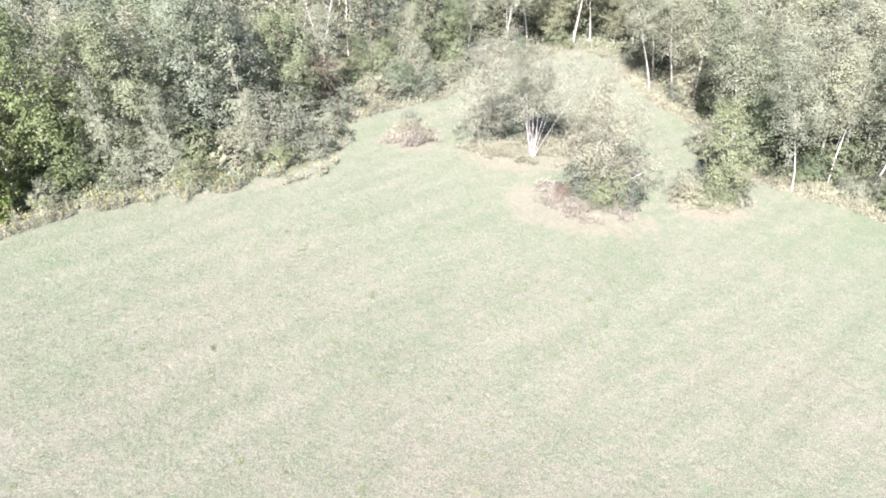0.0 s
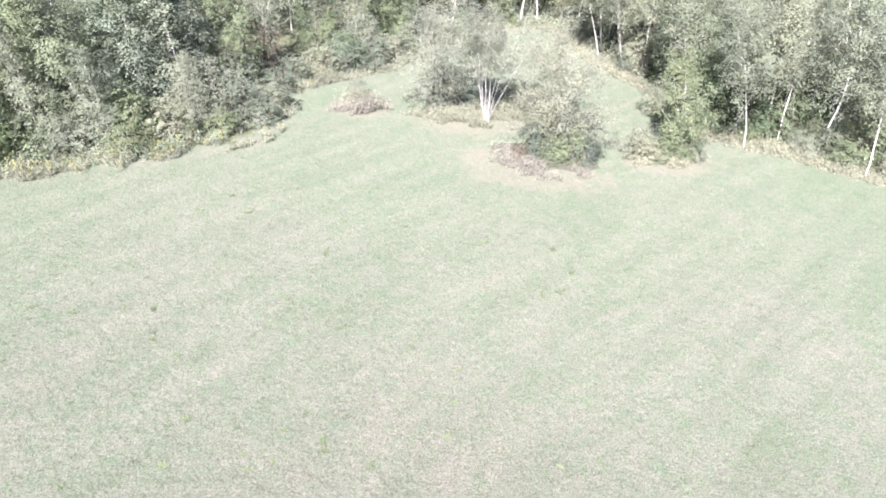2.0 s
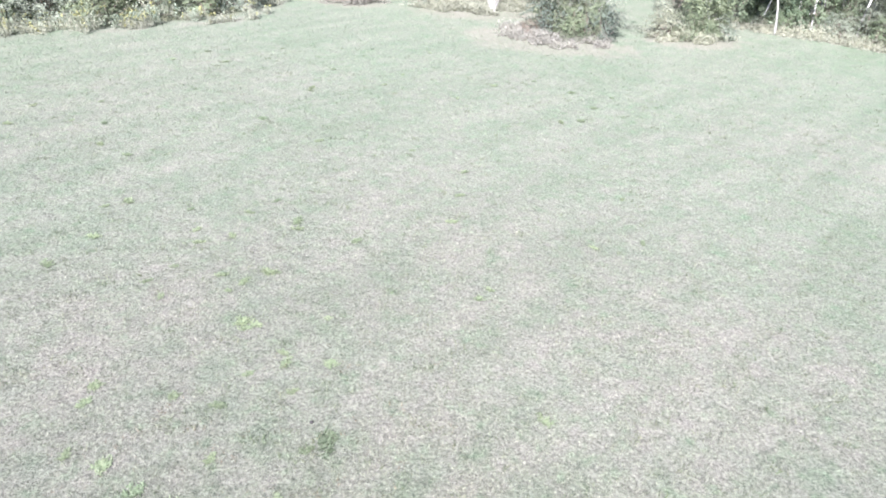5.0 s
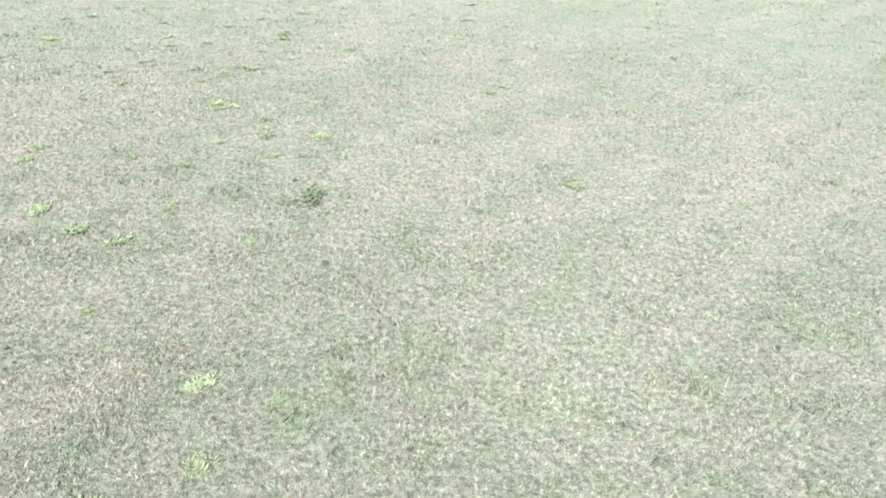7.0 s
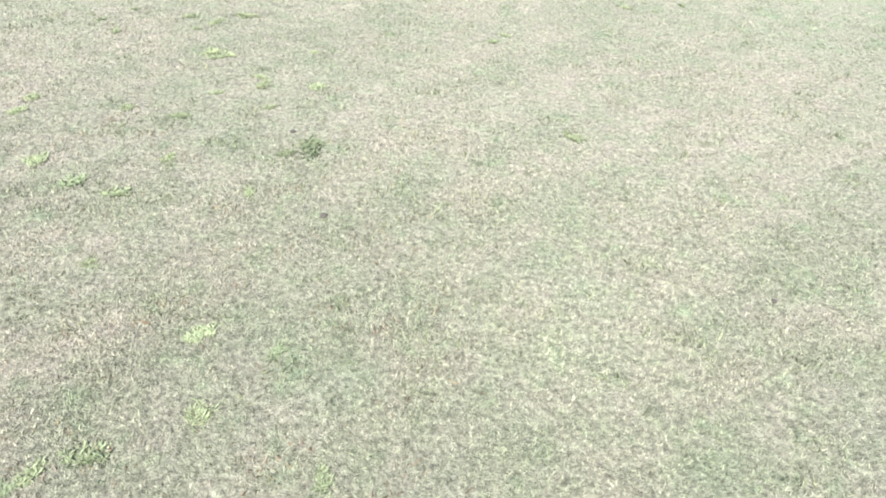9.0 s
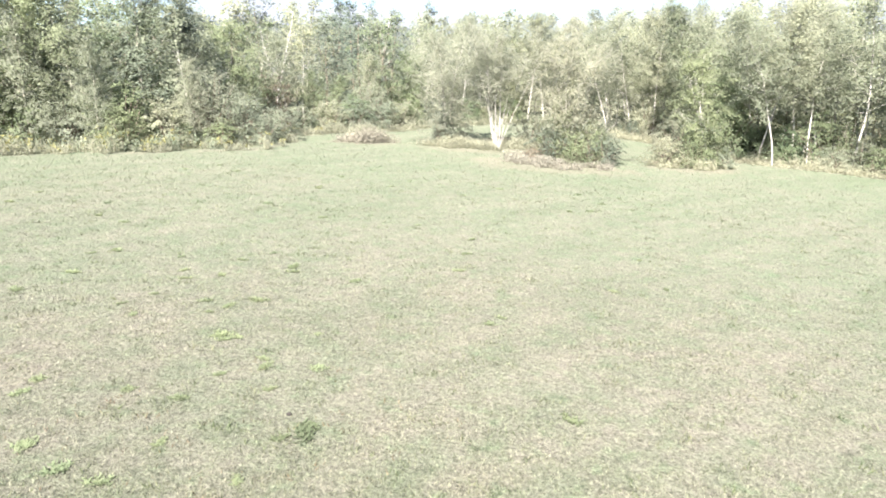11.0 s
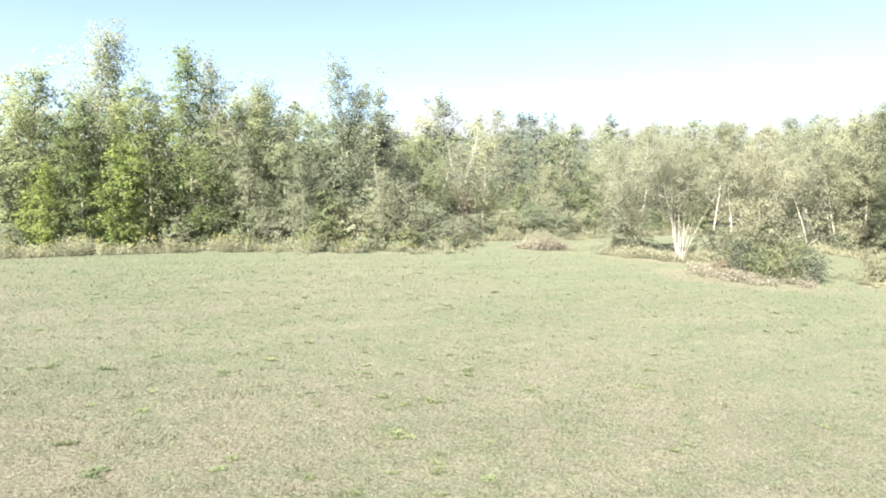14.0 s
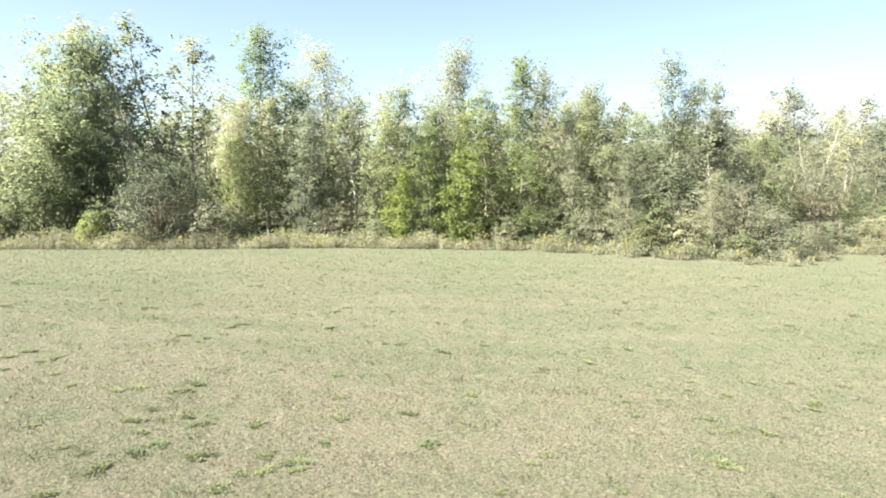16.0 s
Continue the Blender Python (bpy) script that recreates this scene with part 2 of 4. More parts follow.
def bark_material(name, light, dark, marks):
    m, nt, bsdf = material(name)
    where = nt.nodes.new("ShaderNodeTexCoord").outputs["Object"]
    flat = nt.nodes.new("ShaderNodeMapping")
    flat.inputs["Scale"].default_value = (1.0, 1.0, marks)
    nt.links.new(where, flat.inputs["Vector"])
    n = noise_at(nt, flat.outputs["Vector"], 4.0, 5.0, 0.7)
    colour = ramp(nt, n, [(0.36, dark), (0.46, light), (0.8, tuple(min(1.0, c * 1.12) for c in light))])
    nt.links.new(colour, bsdf.inputs["Base Color"])
    bsdf.inputs["Roughness"].default_value = 0.85
    bump = node(nt, "ShaderNodeBump", Strength=0.5, Distance=0.02)
    nt.links.new(n, bump.inputs["Height"])
    nt.links.new(bump.outputs["Normal"], bsdf.inputs["Normal"])
    return m


TURF = turf_material()
BLADES = blade_material("grass_blades", [(0.0, (0.14, 0.20, 0.12)), (0.25, (0.95, 1.06, 0.86)), (0.6, (1.52, 1.54, 1.38)), (1.0, (2.35, 2.28, 2.08))])
TUFTS = blade_material("grass_tufts", [(0.0, (0.40, 0.52, 0.30)), (0.5, (0.75, 0.88, 0.58)), (1.0, (1.35, 1.32, 1.05))])
STALKS = blade_material("dry_stalks", [(0.0, (0.55, 0.36, 0.27)), (0.6, (0.95, 0.66, 0.50)), (1.0, (1.5, 1.15, 0.9))])
EVEN_BLADES = blade_material("even_grass_blades", [(0.0, (0.75, 0.82, 0.70)), (0.4, (1.15, 1.2, 1.08)), (1.0, (1.75, 1.68, 1.6))])
LEAF = {
    "aspen": leaf_material("aspen_leaves", [(0.120, 0.145, 0.087), (0.167, 0.188, 0.116), (0.207, 0.222, 0.146), (0.255, 0.254, 0.184)]),
    "birch": leaf_material("birch_leaves", [(0.153, 0.177, 0.123), (0.200, 0.223, 0.158), (0.242, 0.255, 0.187), (0.260, 0.253, 0.197)], differ=0.4),
    "maple": leaf_material("maple_leaves", [(0.099, 0.130, 0.076), (0.130, 0.170, 0.100), (0.169, 0.202, 0.121), (0.210, 0.226, 0.149)]),
    "fresh": leaf_material("fresh_green_leaves", [(0.095, 0.129, 0.054), (0.125, 0.163, 0.071), (0.158, 0.188, 0.088), (0.190, 0.208, 0.107)]),
    "dark": leaf_material("dark_leaves", [(0.101, 0.127, 0.098), (0.137, 0.159, 0.122), (0.173, 0.190, 0.148), (0.211, 0.219, 0.180)]),
    "alder": leaf_material("alder_leaves", [(0.146, 0.170, 0.121), (0.199, 0.221, 0.161), (0.254, 0.265, 0.200), (0.315, 0.310, 0.256)]),
    "tan": leaf_material("thin_birch_leaves", [(0.170, 0.190, 0.133), (0.215, 0.227, 0.170), (0.257, 0.256, 0.201), (0.260, 0.244, 0.201)], differ=0.25),
    "yellow": leaf_material("yellowing_leaves", [(0.114, 0.160, 0.053), (0.156, 0.208, 0.067), (0.193, 0.240, 0.086), (0.218, 0.247, 0.106)]),
    "sapling": leaf_material("sapling_leaves", [(0.120, 0.150, 0.085), (0.158, 0.189, 0.111), (0.195, 0.220, 0.134), (0.233, 0.247, 0.162)], differ=0.4),
    "dusky": leaf_material("dusky_leaves", [(0.068, 0.092, 0.070), (0.089, 0.116, 0.086), (0.111, 0.134, 0.100), (0.136, 0.152, 0.118)]),
    "red": leaf_material("reddening_leaves", [(0.130, 0.119, 0.089), (0.167, 0.137, 0.109), (0.192, 0.145, 0.121), (0.158, 0.156, 0.110)]),
}
WEED = {
    "straw": leaf_material("dry_weed_leaves", [(0.171, 0.193, 0.130), (0.234, 0.232, 0.170), (0.278, 0.257, 0.210), (0.202, 0.217, 0.146)], 0.4, 0.8, 0.25, 0.2),
    "rust": leaf_material("rusty_weed_leaves", [(0.192, 0.168, 0.143), (0.228, 0.203, 0.170), (0.254, 0.240, 0.197), (0.175, 0.187, 0.135)], 0.35, 0.8, 0.25, 0.2),
    "green": leaf_material("green_weed_leaves", [(0.108, 0.151, 0.094), (0.146, 0.191, 0.127), (0.194, 0.220, 0.162), (0.251, 0.247, 0.192)], 0.3, 0.6, 0.3, 0.2),
    "low": leaf_material("low_weed_leaves", [(0.080, 0.109, 0.058), (0.106, 0.139, 0.072), (0.134, 0.158, 0.090), (0.166, 0.172, 0.102)], 0.3, 0.6, 0.3, 0.2),
    "lime": leaf_material("bright_weed_leaves", [(0.069, 0.096, 0.052), (0.090, 0.116, 0.065), (0.111, 0.128, 0.077)], 0.3, 0.6, 0.3, 0.2),
    "gold": leaf_material("goldenrod_flowers", [(0.170, 0.163, 0.062), (0.205, 0.197, 0.077), (0.162, 0.161, 0.072)], 0.2, 0.8, 0.2, 0.2),
}
BARK = {
    "white": bark_material("white_birch_bark", (0.37, 0.35, 0.325), (0.11, 0.095, 0.085), 4.0),
    "pale": bark_material("pale_aspen_bark", (0.28, 0.27, 0.22), (0.09, 0.08, 0.07), 2.5),
    "brown": bark_material("brown_bark", (0.16, 0.13, 0.10), (0.06, 0.05, 0.04), 0.6),
    "dead": bark_material("grey_dead_wood", (0.40, 0.38, 0.36), (0.16, 0.15, 0.14), 0.6),
}

# ---------------------------------------------------------------- mesh makers


class Shape:
    """Vertices and faces that are gathered and then made into one mesh."""

    def __init__(self):
        self.verts, self.faces, self.count, self.soft = [], [], 0, []

    def add(self, verts, faces):
        self.verts.append(np.asarray(verts, float))
        self.faces.extend((np.asarray(faces) + self.count).tolist())
        self.count += len(verts)

    def tube(self, path, radii, sides=6):
        path, radii = np.asarray(path, float), np.asarray(radii, float)
        way = np.gradient(path, axis=0)
        way /= np.linalg.norm(way, axis=1)[:, None] + 1e-9
        side = np.cross(way, (0.31, 0.95, 0.05))
        side /= np.linalg.norm(side, axis=1)[:, None] + 1e-9
        other = np.cross(way, side)
        turn = np.arange(sides) * 2 * np.pi / sides
        ring = np.cos(turn)[None, :, None] * side[:, None] + np.sin(turn)[None, :, None] * other[:, None]
        verts = (path[:, None] + ring * radii[:, None, None]).reshape(-1, 3)
        n, faces = len(path), []
        for a in range(n - 1):
            for b in range(sides):
                c = (b + 1) % sides
                faces.append((a * sides + b, a * sides + c, (a + 1) * sides + c, (a + 1) * sides + b))
        self.add(verts, faces)

    def leaves(self, rng, centres, size, slim=0.55, out=None):
        """A pointed leaf at each centre; it faces out, if that is given, and else is turned by chance."""
        n = len(centres)
        face = rng.normal(size=(n, 3)) + (0, 0, 0.6)
        if out is not None:
            face = face * 0.5 + out / (np.linalg.norm(out, axis=1)[:, None] + 1e-6) + (0, 0, 0.2)
        face /= np.linalg.norm(face, axis=1)[:, None] + 1e-9
        long = np.cross(face, rng.normal(size=(n, 3)))
        long /= np.linalg.norm(long, axis=1)[:, None] + 1e-9
        across = np.cross(face, long)
        half = size * rng.uniform(0.6, 1.25, n)[:, None] * 0.5
        tip, wide = long * half, across * half * slim
        verts = np.stack([centres - wide - tip * 0.7, centres + tip, centres + wide - tip * 0.7], 1).reshape(-1, 3)
        self.add(verts, np.arange(3 * n).reshape(n, 3))
        if out is not None:
            # leaves are rounded, so a leaf's shading leans to that of its clump
            bent = face * 0.14 + out / (np.linalg.norm(out, axis=1)[:, None] + 1e-6)
            bent /= np.linalg.norm(bent, axis=1)[:, None] + 1e-9
            self.soft.append(np.repeat(bent, 3, 0))

    def mesh(self, name, mat, smooth=False):
        data = bpy.data.meshes.new(name)
        data.from_pydata(np.concatenate(self.verts).tolist(), [], self.faces)
        data.materials.append(mat)
        if smooth:
            data.polygons.foreach_set("use_smooth", np.ones(len(data.polygons), bool))
        data.update()
        if self.soft:
            data.polygons.foreach_set("use_smooth", np.ones(len(data.polygons), bool))
            data.normals_split_custom_set_from_vertices(np.concatenate(self.soft).tolist())
        return data


def part(name, shape, mat, parent, label="", smooth=False):
    ob = new(name, shape.mesh(name, mat, smooth))
    ob.parent = parent
    return tagged(ob, label)


def thing(name, label, category, group="", kind="", at=(0, 0), turn=0.0, size=1.0, sink=0.0):
    ob = new(name)
    ob.empty_display_size = 0.3
    ob.matrix_basis = pose(at[0], at[1], float(terrain(*at)) - sink, 0, 0, turn)
    ob.scale = (size, size, size)
    return tagged(ob, label, category, group, kind)


def wander(rng, start, way, length, steps, bend, rise=0.0):
    """A path that sets out along way and bends by chance."""
    p, d, out = np.array(start, float), np.array(way, float), []
    for _ in range(steps + 1):
        out.append(p.copy())
        d = d + rng.normal(size=3) * bend + (0, 0, rise)
        d /= np.linalg.norm(d)
        p = p + d * length / steps
    return np.array(out)


def along(path, t):
    f = np.clip(t, 0, 1) * (len(path) - 1)
    i = np.minimum(f.astype(int), len(path) - 2)
    return path[i] + (path[i + 1] - path[i]) * (f - i)[:, None]


def crown_width(s, form):
    """The crown's half width along its height, from 0 at its foot to 1 at its top."""
    if form == "spire":
        return (1 - s) ** 0.5 * min(0.9, 0.65 + 1.5 * s) + 0.17
    if form == "round":
        return math.sqrt(max(0.03, 1 - (2 * s - 0.9) ** 2 / 1.25))
    return max(0.2, (1 - s ** 2.6) ** 0.7 * min(1.0, 0.7 + 1.2 * s))


def build_tree(seed, height, width, foot, leaf, bark, boughs, sprays, per, size, name, label, form="oval", stems=1, fan=0.0, lean=(0, 0), girth=0.009,
               spread=0.33, rise=0.9, group="", sides=4, scatter=0.19, plume=1.9):
    """A tree: one or more stems with boughs that carry flat sprays of leaves, with gaps between them."""
    rng = np.random.default_rng(seed)
    tree = thing(name, label, "tree", group)
    lobes = rng.uniform(0, 2 * np.pi, 3)
    paths, bodies, centres, outs = [], [], [], []
    for k in range(stems):
        turn = 2 * np.pi * (k + rng.uniform(-0.3, 0.3)) / stems
        splay = fan * rng.uniform(0.3, 1.15) if stems > 1 else 0.0
        way = np.array([math.cos(turn) * splay + lean[0], math.sin(turn) * splay + lean[1], 1.0])
        tall = height * (0.98 if k == 0 else rng.uniform(0.7, 0.96))
        off = 0.032 * math.sqrt(stems) * (stems > 1)
        path = wander(rng, (math.cos(turn) * off, math.sin(turn) * off, -0.15), way / np.linalg.norm(way), tall, 11, 0.06, 0.03 * (stems > 1))
        thick = girth * height * rng.uniform(0.7, 1.15)
        stem = Shape()
        stem.tube(path, np.linspace(1, 0.1, 12) ** 0.9 * thick * np.array([1.25] + [1.0] * 11), 7)
        paths.append(path)
        bodies.append((stem, thick))

    def leafy(line, count, wide, axis):
        """Sprays of leaves along a bough."""
        u = rng.uniform(0.12, 1.0, count) ** 0.7
        spot = along(line, u) + rng.normal(size=(count, 3)) * (wide, wide, wide * 1.1)
        for c in spot:
            q = spread * rng.uniform(0.65, 1.35)
            n = max(4, int(per * rng.uniform(0.6, 1.4)))
            puff = np.clip(rng.normal(size=(n, 3)), -1.6, 1.6) * 0.62
            away = c - axis
            away /= np.linalg.norm(away) + 1e-6
            # a spray is a shallow dish that slopes outwards
            flat = puff * (q, q, 0.7 * q)
            flat[:, 2] -= 0.45 * (flat[:, 0] * away[0] + flat[:, 1] * away[1])
            centres.append(c + flat)
            outs.append(away * 0.75 + puff * 0.42 + (0, 0, 0.28) + rng.normal(size=(n, 3)) * 0.12)

    for j in range(boughs):
        s = (j + rng.uniform()) / boughs
        k = j % stems
        a = j * 2.4 + rng.uniform(-0.5, 0.5)
        lobe = 1 + 0.26 * math.sin(2 * a + lobes[0] + 3 * s) + 0.2 * math.sin(3 * a + lobes[1] - 6 * s)
        r = width * crown_width(s, form) * lobe * rng.uniform(0.5, 1.08)
        slope = (0.3 + rise * 1.3 * s) * rng.uniform(0.6, 1.4)
        top = paths[k][-1, 2]
        z = top * (foot + (0.985 - foot) * s)
        start = along(paths[k], np.array([max(0.08, (z - 0.6 * slope * r) / top)]))[0]
        end = start + (math.cos(a) * r, math.sin(a) * r, slope * r)
        end[2] = min(end[2], height * 1.03)
        mid = (start + end) / 2 + rng.normal(size=3) * 0.07 * r - (0, 0, 0.06 * r)
        stem, thick = bodies[k]
        stem.tube([start, mid, mid + (end - mid) * 0.7], np.array([1.0, 0.55, 0.12]) * thick * max(0.12, 0.34 * (1 - 0.6 * s)), sides)
        count = max(2, int(sprays * (0.3 + 0.7 * min(1.2, r / width)) * rng.uniform(0.7, 1.3)))
        leafy(np.array([start, mid, end]), count, scatter * width * (1.12 - 0.6 * s), start - (0, 0, 0.35 * width))
    for path in paths:
        leafy(path[-4:], max(3, int(sprays * plume)), 0.095 * width, path[-3] - (0, 0, 0.5 * width))
    for stem, _ in bodies:
        part("trunk" if stems == 1 else "stem", stem, BARK[bark], tree, smooth=True)
    pts = np.concatenate(centres)
    pts[:, 2] = np.maximum(pts[:, 2], 0.1 + 0.3 * rng.uniform(size=len(pts)))
    crown = Shape()
    crown.leaves(rng, pts, size, 0.85, np.concatenate(outs))
    part("crown", crown, LEAF[leaf], tree)
    return tree


def build_shrub(seed, height, width, leaf, bark, sprays, per, size, name, label, group=""):
    """A shrub: thin stems from one root that carry sprays of leaves in a lumpy dome down to the ground."""
    rng = np.random.default_rng(seed)
    shrub = thing(name, label, "shrub", group)
    stem, crown, centres, outs = Shape(), Shape(), [], []
    lobes = rng.uniform(0, 2 * np.pi, 3)
    for j in range(sprays):
        a, s = j * 2.4 + rng.uniform(-0.5, 0.5), (j + rng.uniform()) / sprays
        lobe = 1 + 0.3 * math.sin(2 * a + lobes[0] + 4 * s) + 0.26 * math.sin(3 * a + lobes[1] - 3 * s)
        r = width * math.sqrt(max(0.0, 1 - (0.92 * s) ** 2)) * lobe * rng.uniform(0.35, 1.0) ** 0.5 * (0.75 + 0.25 * min(1.0, 4 * s))
        spot = np.array([math.cos(a) * r, math.sin(a) * r, height * (0.04 + 0.92 * s) * rng.uniform(0.8, 1.12)])
        n = max(4, int(per * rng.uniform(0.6, 1.4)))
        wide = 0.16 * width * rng.uniform(0.6, 1.5)
        puff = np.clip(rng.normal(size=(n, 3)), -1.6, 1.6) * 0.7
        away = spot - (0, 0, 0.2 * height)
        away /= np.linalg.norm(away) + 1e-6
        flat = puff * (wide, wide, wide * 0.5)
        flat[:, 2] -= 0.5 * (flat[:, 0] * away[0] + flat[:, 1] * away[1])
        centres.append(spot + flat)
        outs.append(away * 0.75 + puff * 0.4 + (0, 0, 0.25) + rng.normal(size=(n, 3)) * 0.15)
        if j % 5 == 0:
            mid = spot * (0.5, 0.5, 0.55) + rng.normal(size=3) * 0.06
            stem.tube([(0.04 * math.cos(a), 0.04 * math.sin(a), -0.1), mid, spot], np.array([1, 0.7, 0.3]) * 0.010 * height, 4)
    pts = np.concatenate(centres)
    pts[:, 2] = np.maximum(pts[:, 2], 0.04 + 0.14 * rng.uniform(size=len(pts)))
    crown.leaves(rng, pts, size, 0.85, np.concatenate(outs))
    part("stem", stem, BARK[bark], shrub, smooth=True)
    part("foliage", crown, LEAF[leaf], shrub)
    return shrub


def move(ob, x, y, turn=0.0):
    ob.matrix_basis = pose(x, y, float(terrain(x, y)), 0, 0, turn)
    return ob


# ---------------------------------------------------------------- ground


def ground():
    near_x, near_y = np.arange(-62, 48.1, 0.7), np.arange(-8, 82.1, 0.7)
    out = np.array([3, 8, 16, 30, 55, 100, 180, 320, 600, 1100, 2000, 3200], float)
    xs = np.concatenate([near_x[0] - out[::-1], near_x, near_x[-1] + out])
    ys = np.concatenate([near_y[0] - out[::-1], near_y, near_y[-1] + out])
    gx, gy = np.meshgrid(xs, ys)
    rng = np.random.default_rng(5)
    gz = terrain(gx, gy) + np.where(np.hypot(gx, gy) < 90, rng.normal(size=gx.shape) * 0.004, 0)
    verts = np.stack([gx, gy, gz], -1).reshape(-1, 3)
    w = len(xs)
    i = np.arange(len(ys) - 1)[:, None] * w + np.arange(w - 1)[None]
    faces = np.stack([i, i + 1, i + w + 1, i + w], -1).reshape(-1, 4)
    data = bpy.data.meshes.new("ground")
    data.from_pydata(verts.tolist(), [], faces.tolist())
    data.materials.append(TURF)
    d = to_edge(verts[:, 0], verts[:, 1]) * np.where(inside(verts[:, 0], verts[:, 1]), -1, 1)
    at = data.attributes.new("litter", "FLOAT", "POINT")
    at.data.foreach_set("value", np.clip(0.1 + d * 0.4, 0, 1).astype(np.float32))
    # dry strips along the mown edge and round the islands
    dry = np.exp(-((np.minimum(-d, 60) - 0.2) / 0.6) ** 2) * np.where(verts[:, 0] > 5, 0.7, 0.4)
    for x, y, rx, ry, a in ((2.4, 41.9, 4.2, 2.2, -4), (5.8, 35.6, 5.2, 2.5, -14), (14.3, 37.2, 3.0, 1.9, 0), (-5.1, 43.6, 2.5, 2.0, 0)):
        c, s = math.cos(radians(a)), math.sin(radians(a))
        u, v = ((verts[:, 0] - x) * c + (verts[:, 1] - y) * s) / rx, (-(verts[:, 0] - x) * s + (verts[:, 1] - y) * c) / ry
        dry = np.maximum(dry, np.clip(1.3 - np.hypot(u, v), 0, 0.8))
    band = data.attributes.new("parched", "FLOAT", "POINT")
    band.data.foreach_set("value", dry.astype(np.float32))
    data.polygons.foreach_set("use_smooth", np.ones(len(data.polygons), bool))
    tagged(new("ground", data), "mown meadow of dry and green grass, leaf litter under trees", "ground", "", "structure")


ground()


def ridge():
    """Wooded hills beyond the trees."""
    shape = Shape()
    rng = np.random.default_rng(8)
    m, nt, bsdf = material("far_woods")
    where = nt.nodes.new("ShaderNodeNewGeometry").outputs["Position"]
    nt.links.new(ramp(nt, noise_at(nt, where, 0.06, 6.0, 0.7), [(0.3, (0.026, 0.034, 0.032)), (0.7, (0.046, 0.056, 0.050))]), bsdf.inputs["Base Color"])
    bsdf.inputs["Roughness"].default_value = 1.0
    n, rows_ = 240, 8
    a = np.linspace(radians(-70), radians(120), n)
    crest = 60 + 14 * np.sin(a * 3.1 + 0.6) + 8 * np.sin(a * 7.3) + 3 * np.sin(a * 23)
    verts = []
    for k in range(rows_):
        s = k / (rows_ - 1)
        h = crest * math.sin(s * math.pi / 2) + rng.normal(size=n) * 1.6 * s
        r = 620 + 330 * s
        verts.append(np.stack([-np.sin(a) * r, np.cos(a) * r, h - 2], -1))
    i = np.arange(rows_ - 1)[:, None] * n + np.arange(n - 1)[None]
    shape.add(np.concatenate(verts), np.stack([i, i + 1, i + n + 1, i + n], -1).reshape(-1, 4))
    tagged(new("backdrop", shape.mesh("backdrop", m, True)), "far wooded hills beyond the trees", "hills", "", "structure")


ridge()

# ---------------------------------------------------------------- woods: kinds of trees
WOODS = "trees at the field's edge"
KINDS = {}


def kind_of_tree(key, *args, **more):
    KINDS.setdefault(key, []).append([args, more, None])


def tree_at(key, x, y, height, turn=None, slim=1.0, label=""):
    """A tree of a kind at a place, built at its first use and copied after that."""
    rng = np.random.default_rng(int(abs(x * 97 + y * 31)) + 7)
    row = KINDS[key][rng.integers(0, len(KINDS[key]))]
    first = row[2] is None
    if first:
        row[2] = build_tree(*row[0], **row[1])
    turn = rng.uniform(0, 360) if turn is None else turn
    ob = row[2] if first else copy_thing(row[2], Matrix())
    ob.matrix_basis = pose(x, y, float(terrain(x, y)) - 0.03, 0, 0, turn)
    s = 1.05 * height / 10.0
    ob.scale = (s * slim, s * slim, s)
    return tagged(ob, label)


ASPEN = "tall grey-green aspen with a pale trunk"
BIRCH = "olive-green birch with a thin white trunk"
MAPLE = "dense green maple among the woods"
DARK = "dark green tree with a ragged crown in the woods"
DEAD = "leafless grey dead tree among green trees"
# near kinds, with many small leaves; all are 10 m high before scaling
for n, seed in enumerate((11, 12, 13, 14)):
    kind_of_tree("aspen", seed, 10.0, (2.3, 2.6, 2.4, 2.2)[n], (0.10, 0.14, 0.18, 0.08)[n], "aspen", "pale", 54, 15, 28, 0.106, "aspen_tree", ASPEN, form=("oval", "spire", "spire", "oval")[n], group=WOODS)
for n, seed in enumerate((21, 22, 23, 24)):
    kind_of_tree("birch", seed, 10.0, (2.2, 2.4, 2.0, 2.3)[n], (0.34, 0.44, 0.38, 0.48)[n], "birch", "white", 46, 16, 25, 0.102, "birch_tree", BIRCH, lean=((0.08, 0.02), (-0.06, 0.05), (0.12, -0.04), (0.0, 0.09))[n], girth=0.0065, group=WOODS)
for n, seed in enumerate((25, 26, 27)):
    kind_of_tree("trunk", seed, 10.0, (2.2, 2.0, 2.3)[n], (0.40, 0.36, 0.44)[n], "birch", "white", 38, 16, 25, 0.102, "birch_tree", "tall birch with a long bare white trunk", lean=((0.16, 0.03), (-0.10, 0.05), (0.10, -0.06))[n], girth=0.0065, group=WOODS)
for n, seed in enumerate((31, 32)):
    kind_of_tree("maple", seed, 10.0, (2.7, 2.5)[n], 0.05, "maple", "brown", 50, 16, 22, 0.145, "maple_tree", MAPLE, form="round", spread=0.32, rise=0.6, group=WOODS)
for n, seed in enumerate((41, 42)):
    kind_of_tree("dark", seed, 10.0, (2.5, 2.4)[n], 0.06, "dark", "brown", 50, 15, 22, 0.132, "dark_tree", DARK, form=("oval", "spire")[n], group=WOODS)
for n, seed in enumerate((35, 36)):
    kind_of_tree("fresh", seed, 10.0, (2.7, 2.5)[n], 0.08, "fresh", "pale", 52, 15, 23, 0.130, "aspen_tree", "fresh green aspen with a pale trunk", form=("oval", "spire")[n], spread=0.3, group=WOODS)
